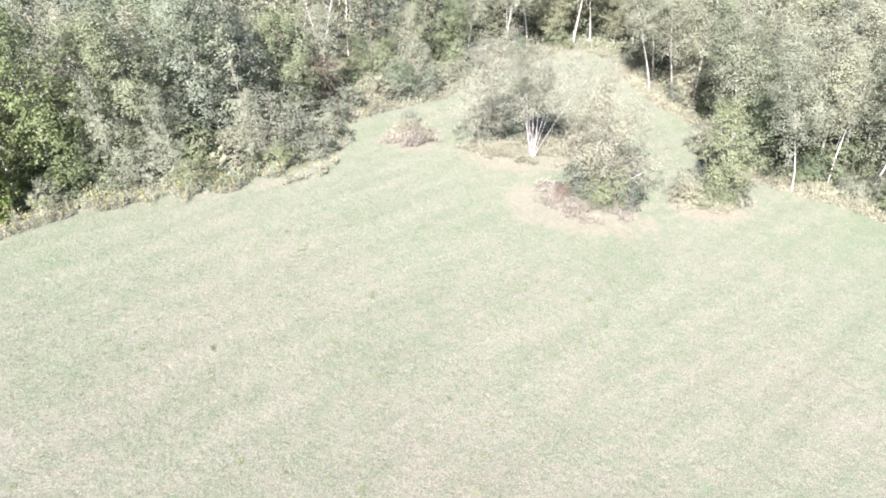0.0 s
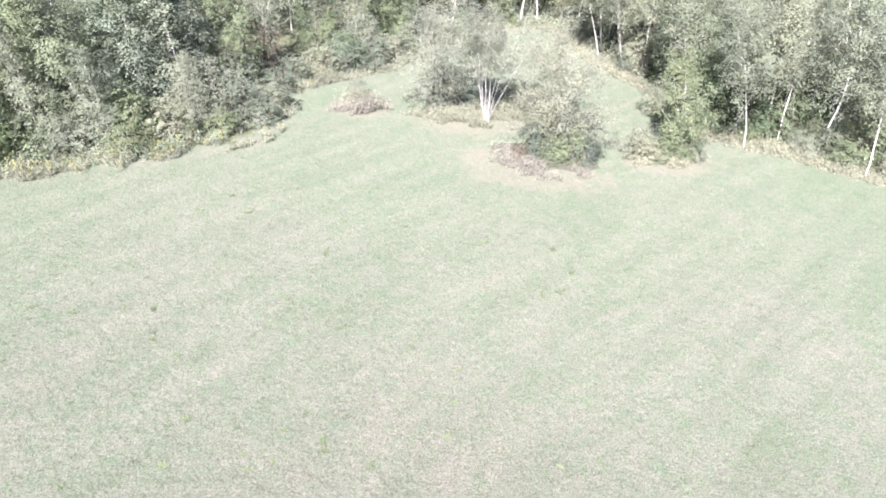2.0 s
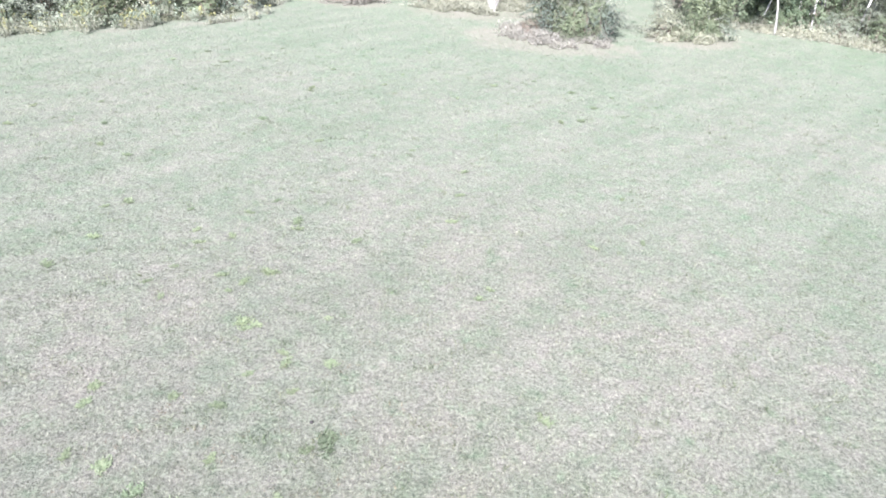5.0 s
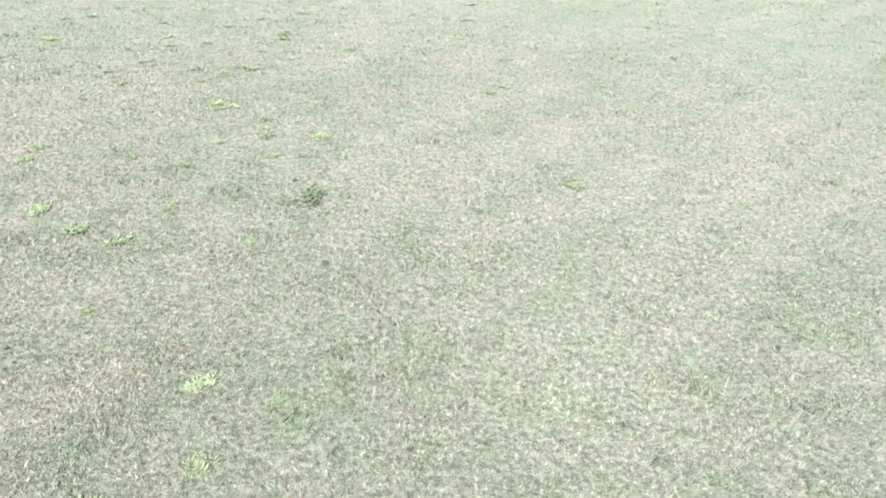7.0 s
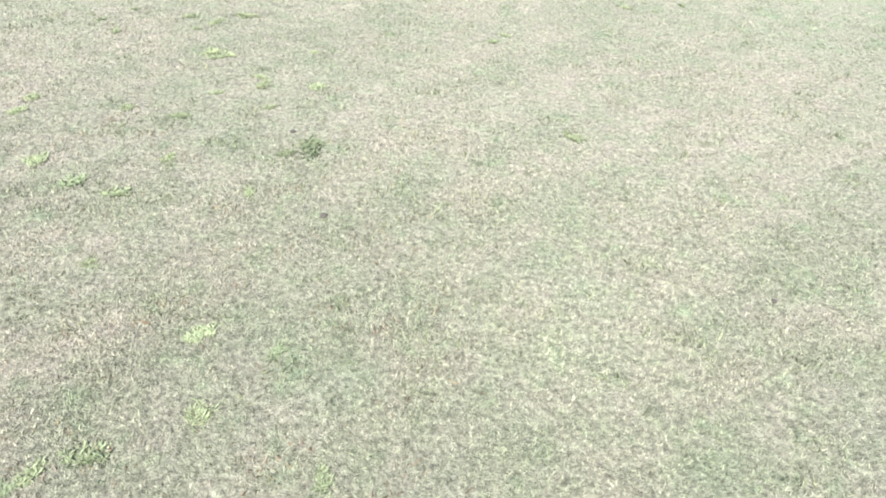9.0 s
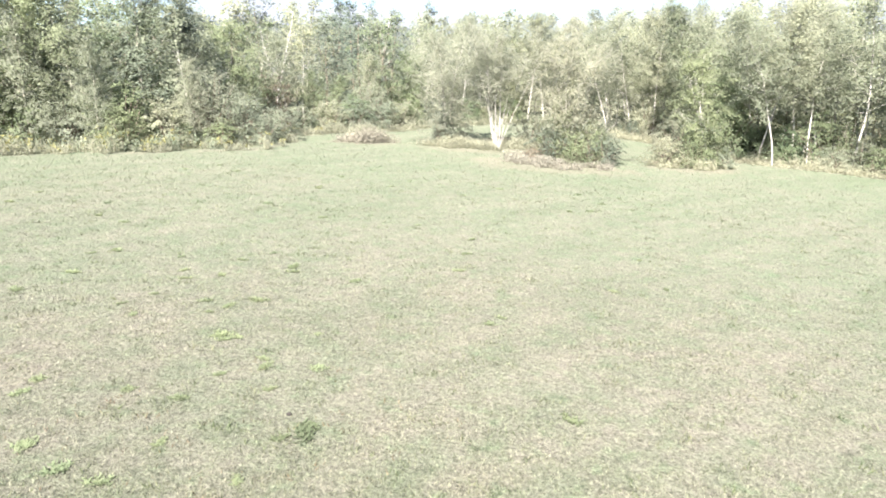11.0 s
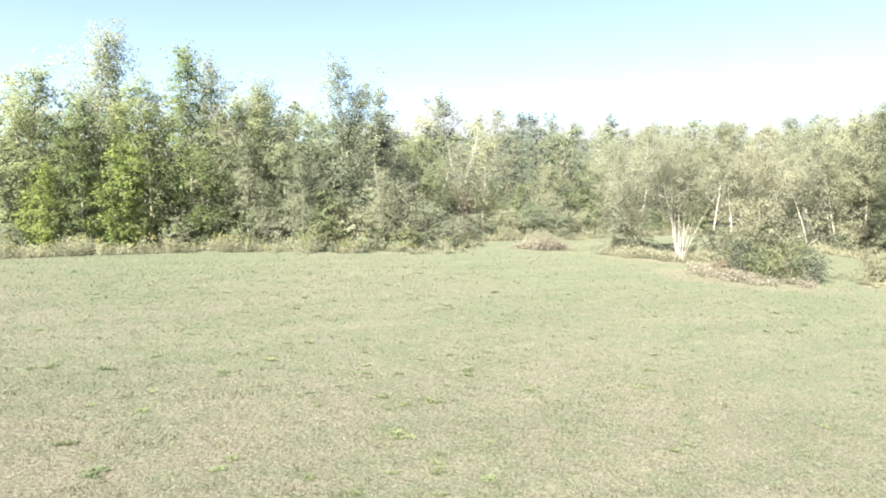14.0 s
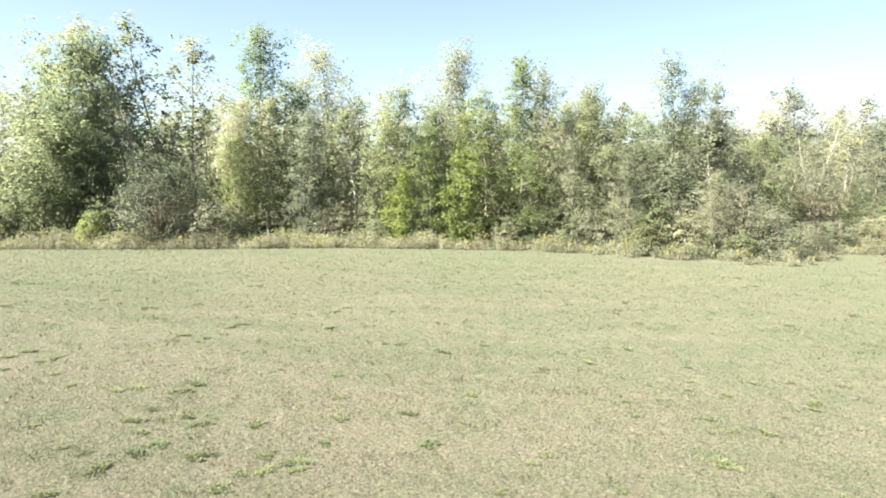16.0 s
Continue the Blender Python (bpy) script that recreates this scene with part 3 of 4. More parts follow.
kind_of_tree("dead", 51, 10.0, 1.6, 0.3, "aspen", "dead", 34, 2, 1, 0.10, "dead_tree", DEAD, girth=0.007, rise=1.2, plume=0.0, group=WOODS)
kind_of_tree("yellow", 61, 10.0, 2.7, 0.03, "yellow", "brown", 42, 12, 20, 0.20, "yellowing_sapling", "yellow-green sapling at the field's edge", form="round", spread=0.36, group=WOODS)
kind_of_tree("olive", 71, 10.0, 2.9, 0.06, "alder", "pale", 58, 16, 25, 0.118, "poplar_tree", "broad grey-green poplar with a ragged top", form="oval", group=WOODS)
# deep in the woods, with fewer and larger leaves
for n, seed in enumerate((81, 82, 83)):
    kind_of_tree("deep_aspen", seed, 10.0, (2.4, 2.2, 2.6)[n], 0.16, "aspen", "pale", 30, 8, 15, 0.20, "aspen_tree", ASPEN, sides=3, spread=0.34, group=WOODS)
for n, seed in enumerate((84, 85)):
    kind_of_tree("deep_birch", seed, 10.0, (2.4, 2.5)[n], 0.24, "birch", "white", 30, 8, 15, 0.20, "birch_tree", BIRCH, sides=3, spread=0.34, girth=0.0065, group=WOODS)
for n, seed in enumerate((86, 87)):
    kind_of_tree("deep_dark", seed, 10.0, (2.5, 2.3)[n], 0.12, "dark", "brown", 30, 8, 15, 0.20, "dark_tree", DARK, sides=3, spread=0.34, form=("oval", "spire")[n], group=WOODS)
kind_of_tree("deep_maple", 88, 10.0, 2.8, 0.12, "maple", "brown", 30, 8, 15, 0.22, "maple_tree", MAPLE, form="round", sides=3, spread=0.36, group=WOODS)

# ---------------------------------------------------------------- woods: the trees that stand out
STANDING = [
    ("maple", -44.6, 12.3, 11.9), ("maple", -46.1, 14.6, 12.8), ("aspen", -47.4, 16.9, 13.9), ("maple", -43.6, 13.6, 8.0), ("dark", -42.6, 15.4, 8.5), ("aspen", -46.0, 20.5, 14.4),
    ("dark", -50.5, 24.9, 14.1), ("dead", -48.4, 19.3, 12.9), ("dead", -45.6, 19.0, 11.5), ("fresh", -40.7, 24.3, 13.3), ("dark", -42.1, 27.6, 10.8),
    ("fresh", -37.6, 21.3, 6.4), ("birch", -39.6, 21.9, 8.6), ("aspen", -38.3, 29.6, 12.7), ("fresh", -42.8, 30.1, 10.8), ("maple", -33.2, 29.2, 9.6), ("dead", -36.2, 29.6, 9.5),
    ("aspen", -32.3, 33.3, 12.8), ("dark", -33.7, 37.5, 11.2), ("fresh", -27.6, 33.4, 9.6), ("fresh", -25.6, 34.3, 11.2),
    ("dark", -26.4, 40.5, 11.8), ("aspen", -20.9, 37.9, 9.9), ("aspen", -20.3, 41.7, 10.6), ("olive", -18.5, 41.4, 11.6),
    ("dark", -16.9, 43.8, 7.8), ("dark", -21.2, 56.5, 12.1), ("aspen", -18.7, 59.4, 12.0), ("birch", -15.0, 44.9, 8.9), ("dark", -17.6, 65.8, 11.9),
    ("aspen", -17.2, 73.0, 11.4), ("maple", -24.6, 37.7, 9.2), ("dark", -26.0, 42.7, 10.6), ("birch", -22.0, 38.4, 9.5), ("dead", -12.6, 52.5, 7.4),
    ("birch", -11.9, 51.0, 6.8), ("maple", -10.3, 53.2, 4.4), ("maple", -8.6, 52.4, 3.9), ("dark", -10.9, 71.2, 11.4), ("aspen", -9.3, 84.5, 12.2), ("dark", -8.9, 65.4, 10.6),
    ("aspen", -6.1, 84.8, 10.2), ("birch", -6.6, 56.0, 5.6), ("maple", -2.7, 63.9, 5.9), ("dark", -2.0, 80.0, 12.2), ("dark", -5.2, 68.5, 10.2), ("aspen", -13.2, 66.0, 11.2), 
    ("birch", 1.7, 62.0, 8.9), ("birch", -1.7, 60.0, 7.7), ("birch", 3.9, 64.4, 9.1), ("birch", 8.5, 66.4, 9.5), ("birch", 10.2, 67.2, 10.0),
    ("birch", 14.6, 58.0, 10.0), ("trunk", 13.9, 55.6, 9.3), ("trunk", 16.0, 57.2, 10.0), ("trunk", 17.7, 57.4, 9.9), ("trunk", 18.7, 56.2, 9.4), ("trunk", 19.5, 57.4, 10.0), ("trunk", 21.0, 60.8, 10.1), ("aspen", 20.0, 56.6, 10.4),
    ("birch", 17.3, 43.6, 9.2), ("maple", 18.6, 43.4, 6.3), ("aspen", 18.2, 45.6, 9.6), ("trunk", 20.2, 42.0, 9.2),
    ("trunk", 20.1, 39.7, 8.8), ("birch", 21.8, 45.0, 9.0), ("aspen", 28.9, 52.6, 11.0), ("trunk", 26.4, 46.8, 10.9), ("birch", 25.0, 45.4, 10.0),
    ("birch", 28.7, 48.1, 10.2), ("trunk", 24.8, 39.4, 10.5), ("aspen", 29.9, 47.3, 10.4), ("trunk", 26.5, 36.6, 9.8), ("trunk", 29.3, 39.4, 10.3),
    ("fresh", -29.6, 30.2, 7.0), ("olive", -22.4, 35.8, 6.4), ("olive", -19.0, 36.6, 5.6), ("maple", -30.6, 31.6, 8.2), ("dark", -35.2, 24.6, 8.0), ("olive", -14.8, 39.4, 4.6),
    ("birch", 23.2, 43.4, 8.6), ("birch", 27.3, 42.6, 10.0),
    ("trunk", 17.0, 53.4, 9.6), ("trunk", 18.1, 52.8, 9.2), ("trunk", 20.6, 43.4, 8.8), ("trunk", 21.6, 43.8, 9.4), ("trunk", 25.6, 44.6, 10.6), ("trunk", 23.0, 41.2, 8.6),
    ("trunk", 15.4, 53.6, 8.8), ("dead", -8.9, 79.5, 12.4), ("dead", -7.8, 79.9, 12.9), ("dead", -2.4, 80.4, 12.2), ("dead", -13.4, 53.4, 8.6),
]
TAKEN = [(16.2, 54.4), (17.6, 54.8), (19.0, 54.2), (20.2, 55.2)]   # open ground before the bare trunks
for key, x, y, h in STANDING:
    behind = key in ("aspen", "dark", "birch", "maple") and float(to_edge(x, y)) > 9
    tree_at("deep_" + key if behind else key, x, y, h * (1.03 if x > 23 else 1.08 if x > 1 else 1.04))
    TAKEN.append((x, y))
for x, y, h in ((-27.3, 30.9, 6.0), (-30.6, 28.2, 4.8)):
    tree_at("yellow", x, y, h)
    TAKEN.append((x, y))

# the many-stemmed white birch in the field
move(build_tree(101, 8.2, 2.5, 0.56, "tan", "white", 84, 14, 20, 0.088, "birch_clump", "white many-stemmed birch clump with thin olive leaves, in dry weeds",
                stems=15, fan=0.31, girth=0.0026, rise=0.9, scatter=0.15, spread=0.27), 3.5, 42.3)
# the leaning birch over the bushes
move(build_tree(102, 8.7, 2.7, 0.24, "tan", "white", 104, 16, 22, 0.088, "birch_clump", "thin leaning birch with sparse brownish leaves above green bushes",
                stems=5, fan=0.24, girth=0.0032, lean=(0.03, 0.0), scatter=0.17, spread=0.28), 7.4, 37.8)
# its neighbour on the same island, and the small tree in the second bush
move(build_tree(104, 8.4, 2.8, 0.20, "tan", "white", 84, 19, 22, 0.090, "birch_clump", "broad birch with sparse tan-green leaves in dry weeds",
                stems=3, fan=0.20, girth=0.0046, scatter=0.17, spread=0.28), 0.3, 44.5)
move(build_tree(103, 7.0, 1.6, 0.16, "sapling", "white", 50, 14, 20, 0.110, "young_tree", "young leafy green tree with a forked white stem in a bush",
                stems=2, fan=0.08, girth=0.006, spread=0.26), 15.2, 37.6)
TAKEN += [(3.5, 42.3), (7.4, 37.8), (0.3, 44.5), (15.2, 37.6)]
stick = Shape()
stick.tube([(8.65, 36.7, 1.75), (9.2, 36.5, 2.35), (9.65, 36.4, 2.75)], (0.018, 0.015, 0.009), 6)
tagged(new("fallen_branch", stick.mesh("fallen_branch", BARK["white"], True)), "bare white birch branch caught in a bush", "branch")

# ---------------------------------------------------------------- shrubs
SHRUBS = {}
THICKET = "shrubs at the field's edge"
for key, rows_ in {
    "alder": [(201, 3.0, 1.7, "alder", "brown", 150, 22, 0.125), (202, 3.0, 1.5, "alder", "brown", 150, 22, 0.125)],
    "green": [(203, 3.0, 1.6, "maple", "brown", 120, 20, 0.15), (204, 3.0, 1.4, "maple", "brown", 120, 20, 0.15)],
    "dark": [(205, 3.0, 1.5, "dark", "brown", 130, 21, 0.13)],
    "yellow": [(206, 3.0, 1.5, "yellow", "brown", 100, 18, 0.16)],
    "large": [(208, 3.0, 1.7, "alder", "brown", 290, 24, 0.088), (209, 3.0, 1.6, "alder", "brown", 280, 24, 0.088)],
    "pale": [(210, 3.0, 1.6, "sapling", "brown", 170, 24, 0.10)],
    "dusky": [(211, 3.0, 1.6, "dusky", "brown", 320, 26, 0.078)],
    "red": [(207, 3.0, 1.4, "red", "brown", 110, 18, 0.14)],
}.items():
    words = {"pale": "open pale green shrub in dry weeds", "dusky": "large dusky green alder bush before the trees", "large": "large grey-green alder bush before the trees", "alder": "grey-green leafy alder shrub at the field's edge", "green": "fresh green leafy shrub at the field's edge", "dark": "dark green dense shrub beside the woods",
             "yellow": "yellow-green leafy shrub at the field's edge", "red": "brownish-red shrub among green ones"}[key]
    SHRUBS[key] = [[row, words, None] for row in rows_]


def shrub_at(key, x, y, height, width=None, label="", turn=None):
    rng = np.random.default_rng(int(abs(x * 57 + y * 13)) + 3)
    row = SHRUBS[key][rng.integers(0, len(SHRUBS[key]))]
    first = row[2] is None
    if first:
        row[2] = build_shrub(*row[0], "alder_shrub" if key in ("alder", "large") else "shrub", row[1], THICKET)
    ob = row[2] if first else copy_thing(row[2], Matrix())
    ob.matrix_basis = pose(x, y, float(terrain(x, y)) - 0.03, 0, 0, rng.uniform(0, 360) if turn is None else turn)
    s = height / 3.0
    w = (width or height * 0.55) / row[0][2]
    ob.scale = (w, w, s)
    return tagged(ob, label)


for key, x, y, h, w in [
    # under the leaning birch
    ("dark", 6.1, 37.2, 2.2, 1.1), ("pale", 7.2, 36.5, 1.9, 1.0), ("pale", 8.3, 36.8, 2.4, 1.1), ("pale", 7.4, 36.2, 1.2, 0.7), ("dark", 9.1, 36.6, 1.9, 0.9), ("pale", 6.9, 38.0, 3.3, 1.4), ("dark", 9.0, 37.4, 2.5, 1.0), ("dark", 7.8, 37.5, 3.9, 1.15), ("red", 5.2, 36.9, 0.9, 0.8),
    # between the two birches, and the dark shrub on the island's left
    ("dark", -0.1, 43.5, 2.3, 0.85), ("dark", 0.2, 44.0, 2.0, 0.9), ("alder", 5.8, 44.7, 2.2, 1.3), ("alder", 6.8, 43.6, 1.9, 1.2), ("dark", 1.2, 45.2, 1.5, 0.9),
    # the second bush
    ("alder", 12.9, 37.4, 1.6, 1.0), ("alder", 12.7, 38.2, 1.8, 0.9), ("pale", 14.2, 37.4, 1.9, 1.0), ("pale", 14.9, 37.2, 1.3, 0.7), ("pale", 15.4, 38.0, 2.0, 1.0), ("alder", 16.1, 37.9, 1.4, 0.9),
    # the bushes and the low maple beyond it
    ("alder", 15.7, 44.3, 2.7, 1.2), ("dark", 16.3, 43.0, 2.4, 1.0), ("green", 18.3, 42.4, 3.4, 1.5), ("green", 19.0, 43.2, 4.4, 1.7),
    # right edge
    ("green", 24.0, 42.2, 3.2, 1.6), ("pale", 25.2, 41.4, 2.8, 1.2), ("alder", 23.9, 39.3, 1.3, 1.1), ("green", 25.6, 38.3, 1.6, 1.3), ("dark", 27.6, 40.6, 3.4, 1.7), ("alder", 28.4, 36.6, 2.2, 1.4),
    ("dark", 18.6, 43.4, 3.0, 1.5), ("alder", 17.9, 46.8, 2.0, 1.2), ("green", 21.8, 42.2, 2.4, 1.3), ("alder", 20.4, 43.0, 2.0, 1.2),
    # left edge
    ("large", -14.2, 40.6, 4.3, 2.2), ("alder", -12.6, 41.3, 2.8, 1.6), ("alder", -11.0, 40.6, 1.8, 1.2), ("alder", -10.9, 42.9, 2.0, 1.4), ("dark", -13.0, 44.4, 3.2, 1.6), ("green", -18.0, 37.4, 3.4, 1.8), ("pale", -17.4, 36.2, 2.0, 1.3),
    ("alder", -16.0, 38.2, 2.6, 1.5), ("alder", -20.4, 36.2, 2.7, 1.5), ("green", -22.6, 35.6, 2.6, 1.4), ("alder", -11.2, 45.6, 2.0, 1.5), ("alder", -10.6, 48.3, 1.9, 1.4), ("alder", -8.6, 50.0, 2.2, 1.5), ("alder", -6.6, 50.6, 2.3, 1.5), ("dark", -7.2, 52.4, 2.6, 1.5),
    ("alder", -4.6, 52.2, 2.2, 1.4), ("alder", -3.4, 53.6, 2.2, 1.4), ("green", -2.6, 55.4, 1.9, 1.3), ("large", -5.6, 54.4, 3.4, 1.8), ("dark", -1.0, 58.2, 2.2, 1.4), ("alder", 0.6, 59.4, 2.2, 1.3), ("green", 2.6, 61.4, 2.4, 1.4),
    ("dusky", -38.7, 16.9, 5.0, 2.7), ("dusky", -38.4, 18.9, 3.6, 1.8), ("green", -40.7, 14.6, 2.6, 1.5), ("yellow", -40.0, 13.4, 1.9, 1.0), ("dark", -36.0, 19.0, 2.6, 1.5), ("green", -43.6, 10.0, 3.0, 1.6), ("alder", -33.6, 25.6, 2.2, 1.3), ("green", -24.2, 34.2, 2.4, 1.3),
    ("red", -12.2, 48.8, 4.0, 1.7), ("red", -13.4, 50.6, 3.4, 1.5), ("alder", -25.0, 32.8, 1.9, 1.1), ("dark", -5.4, 45.6, 1.25, 0.8),
]:
    shrub_at(key, x, y, h, w)

# ---------------------------------------------------------------- woods: the rest, filled in behind the edge
BEARING = (-75, -36, -32, -27, -20, -16, -10, -5, 0, 3, 8, 12, 18, 25, 35, 45, 55, 60, 80, 100)
HIGHEST = (7.4, 7.4, 7.3, 6.9, 6.6, 6.4, 6.2, 5.9, 5.6, 5.3, 5.6, 5.8, 6.4, 7.4, 7.7, 7.6, 8.8, 9.5, 9.8, 9.8)


def fill_woods():
    rng = np.random.default_rng(77)
    taken = list(TAKEN)
    for step, near, far in ((2.9, 1.6, 6.5), (3.6, 6.5, 20.0), (5.6, 20.0, 48.0)):
        gx, gy = np.meshgrid(np.arange(-95, 62, step), np.arange(-6, 118, step))
        gx, gy = (g.ravel() + rng.uniform(-0.42, 0.42, g.size) * step for g in (gx, gy))
        d = to_edge(gx, gy)
        ok = ~inside(gx, gy) & (d >= near) & (d < far)
        bearing = np.degrees(np.arctan2(-gx, gy))
        ok &= (bearing > -42) & (bearing < 84)
        for x, y, b, away in zip(gx[ok], gy[ok], bearing[ok], d[ok]):
            if min((x - tx) ** 2 + (y - ty) ** 2 for tx, ty in taken) < (step * 0.62) ** 2:
                continue
            if away < 3.2 and x < 5:
                continue
            r = math.hypot(x, y)
            top = 5 + r * math.tan(radians(float(np.interp(b, BEARING, HIGHEST)))) - float(terrain(x, y))
            h = min(top * rng.uniform(0.82, 1.02), rng.uniform(9.0, 12.5) + (2.5 if 0 < b < 14 else 0.0))
            right = x > 0.22 * y - 6
            if h < 3.0:
                shrub_at("alder", float(x), float(y), float(max(1.5, h)), 1.5)
                continue
            if away < 4.6:
                odds = ["birch", "birch", "birch", "aspen", "dark"] if right else ["fresh", "maple", "dark", "aspen", "fresh"] if x < -26 else ["aspen", "aspen", "dark", "maple", "birch", "maple"]
                h *= rng.uniform(0.72, 1.0)
            else:
                odds = ["deep_birch", "deep_birch", "deep_aspen", "deep_dark"] if right else ["deep_aspen", "deep_aspen", "deep_dark", "deep_maple", "deep_birch"]
            if 1.5 < b < 17 and rng.uniform() < 0.45:
                odds = ["deep_dark"] if away >= 4.6 else ["dark", "maple"]
            tree_at(str(rng.choice(odds)), float(x), float(y), float(h), slim=float(rng.uniform(0.95, 1.3)))
            taken.append((x, y))


fill_woods()


def edge_shrubs():
    """A ragged row of shrubs between the weeds and the trees."""
    rng = np.random.default_rng(91)
    line = np.array(EDGE, float)
    for (ax, ay), (bx, by) in zip(line[:-1], line[1:]):
        length = math.hypot(bx - ax, by - ay)
        for k in range(int(length / 1.25 + rng.uniform())):
            t, off = rng.uniform(), rng.uniform(0.7, 3.0)
            x, y = ax + (bx - ax) * t - (by - ay) / length * off, ay + (by - ay) * t + (bx - ax) / length * off
            b = math.degrees(math.atan2(-x, y))
            if not -42 < b < 84:
                continue
            key = str(rng.choice(["alder", "green", "dark", "alder", "pale", "green", "red", "yellow"], p=[0.2, 0.2, 0.12, 0.15, 0.15, 0.12, 0.04, 0.02]))
            h = (0.7 + 0.7 * off) * rng.uniform(0.55, 1.25)
            if x < -9.5:
                # the trees themselves reach down to the weeds here
                if off < 1.7 or rng.uniform() < 0.35:
                    continue
                h *= 0.62
                key = {"alder": "green", "red": "alder"}.get(key, key)
            shrub_at(key, float(x), float(y), float(h), float(max(0.6, h * rng.uniform(0.42, 0.62))))


edge_shrubs()

# ---------------------------------------------------------------- weeds and grass


def weeds(name, label, spots, height, leaf, flower=None, seed=1, leaves=9, size=0.15):
    """Tall weeds: thin stems with narrow leaves, some with flower heads. Too many to count."""
    rng = np.random.default_rng(seed)
    spots = np.asarray(spots, float)
    clump = np.sin(spots[:, 0] * 1.9 + 2 * np.sin(spots[:, 1] * 0.8)) * np.sin(spots[:, 1] * 2.3 + 1.6 * np.sin(spots[:, 0] * 0.7))
    spots = spots[rng.uniform(size=len(spots)) < 0.72 + 0.34 * clump]
    n = len(spots)
    base = np.column_stack([spots, terrain(spots[:, 0], spots[:, 1])])
    tall = height * rng.uniform(0.3, 1.1, n) * (1 + 0.35 * np.sin(spots[:, 0] * 1.3 + spots[:, 1] * 0.9))
    tip = base + np.column_stack([rng.normal(size=(n, 2)) * 0.16 * tall[:, None], tall])
    side = np.column_stack([rng.normal(size=(n, 2)), np.zeros(n)])
    side /= np.linalg.norm(side, axis=1)[:, None]
    shape = Shape()
    shape.add(np.stack([base - side * 0.012, base + side * 0.012, tip], 1).reshape(-1, 3), np.arange(3 * n).reshape(n, 3))
    t = rng.uniform(0.1, 1.0, (n, leaves))[..., None]
    at = base[:, None] * (1 - t) + tip[:, None] * t + rng.normal(size=(n, leaves, 3)) * (0.07, 0.07, 0.03)
    shape.leaves(rng, at.reshape(-1, 3), size, 0.3)
    ob = tagged(new(name), label, "weeds", "", "stuff")
    part("weed_leaves", shape, WEED[leaf], ob)
    if flower:
        pick = rng.uniform(size=n) < 0.11
        heads = tip[pick]
        many = (heads[:, None] + rng.normal(size=(len(heads), 5, 3)) * (0.06, 0.06, 0.05)).reshape(-1, 3)
        bloom = Shape()
        bloom.leaves(rng, many, 0.13, 0.8)
        part("flower_heads", bloom, WEED[flower], ob)
    return ob


def beside(line, count, inner, outer, seed):
    """Chance places along a line, from inner to outer metres on its left."""
    rng = np.random.default_rng(seed)
    line = np.asarray(line, float)
    step = np.diff(line, axis=0)
    length = np.hypot(*step.T)
    k = rng.choice(len(step), count, p=length / length.sum())
    t = rng.uniform(size=(count, 1))
    normal = np.column_stack([-step[:, 1], step[:, 0]]) / length[:, None]
    wave = 0.5 + 0.5 * np.sin(np.cumsum(length)[k] * 0.9 + 5 * t[:, 0] * 0.3)
    return line[k] + step[k] * t + normal[k] * (inner + (outer - inner) * rng.uniform(size=count) ** 1.3 * (0.6 + 0.4 * wave))[:, None]


def blob(x, y, rx, ry, count, seed, turn=0.0):
    rng = np.random.default_rng(seed)
    a = rng.uniform(0, 2 * np.pi, count)
    r = np.sqrt(rng.uniform(size=count)) * rng.uniform(0.6, 1.12, count) * (1 + 0.16 * np.sin(2 * a + seed) + 0.12 * np.sin(5 * a + 2 * seed))
    u, v = r * np.cos(a) * rx, r * np.sin(a) * ry
    c, s = math.cos(radians(turn)), math.sin(radians(turn))
    return np.column_stack([x + u * c - v * s, y + u * s + v * c])


LEFT, RIGHT = EDGE[:14], EDGE[20:]
weeds("tall_weeds", "band of green and straw weeds along the woods", beside(LEFT, 15500, -0.7, 2.9, 1), 0.72, "straw", "gold", 1, 7)
weeds("tall_weeds", "band of fresh green weeds under the trees", beside(LEFT, 3600, 0.2, 2.8, 2), 0.95, "green", "gold", 2)
weeds("goldenrod", "patch of yellow goldenrod before the shrubs", np.concatenate([blob(-16.2, 35.9, 1.9, 0.5, 420, 3, 22), blob(-32.5, 24.0, 1.6, 0.5, 220, 33, 55)]), 0.9, "green", "gold", 3)
weeds("tall_weeds", "dry weeds round a clearing in the woods", beside(EDGE[12:22], 1900, -0.4, 1.6, 4), 0.7, "straw", None, 4)
weeds("tall_weeds", "straw-coloured weeds along the birches", beside(RIGHT, 4200, -0.5, 1.6, 5), 0.6, "straw", None, 5)
weeds("tall_weeds", "low straw-coloured weeds at the mown edge", beside(RIGHT, 2400, -0.9, 0.6, 6), 0.28, "straw", None, 6)
weeds("weed_mound", "round mound of rusty weeds in the mown grass", blob(-5.1, 43.2, 1.8, 1.1, 800, 7), 0.7, "rust", None, 7)
weeds("weed_mound", "grey-green tall weeds on a mound", blob(-4.9, 44.3, 1.6, 1.2, 700, 8), 0.95, "straw", None, 8)
weeds("tall_weeds", "dry weeds round the white birch", np.concatenate([blob(2.4, 42.3, 3.6, 1.5, 1900, 9, -4), blob(4.4, 43.9, 2.6, 1.4, 900, 10)]), 0.55, "straw", None, 9)
weeds("tall_weeds", "rusty low weeds before the bushes", np.concatenate([blob(6.6, 35.9, 3.4, 1.4, 2100, 11, -16), blob(4.9, 37.6, 1.8, 0.9, 500, 12, -30)]), 0.36, "rust", None, 11)
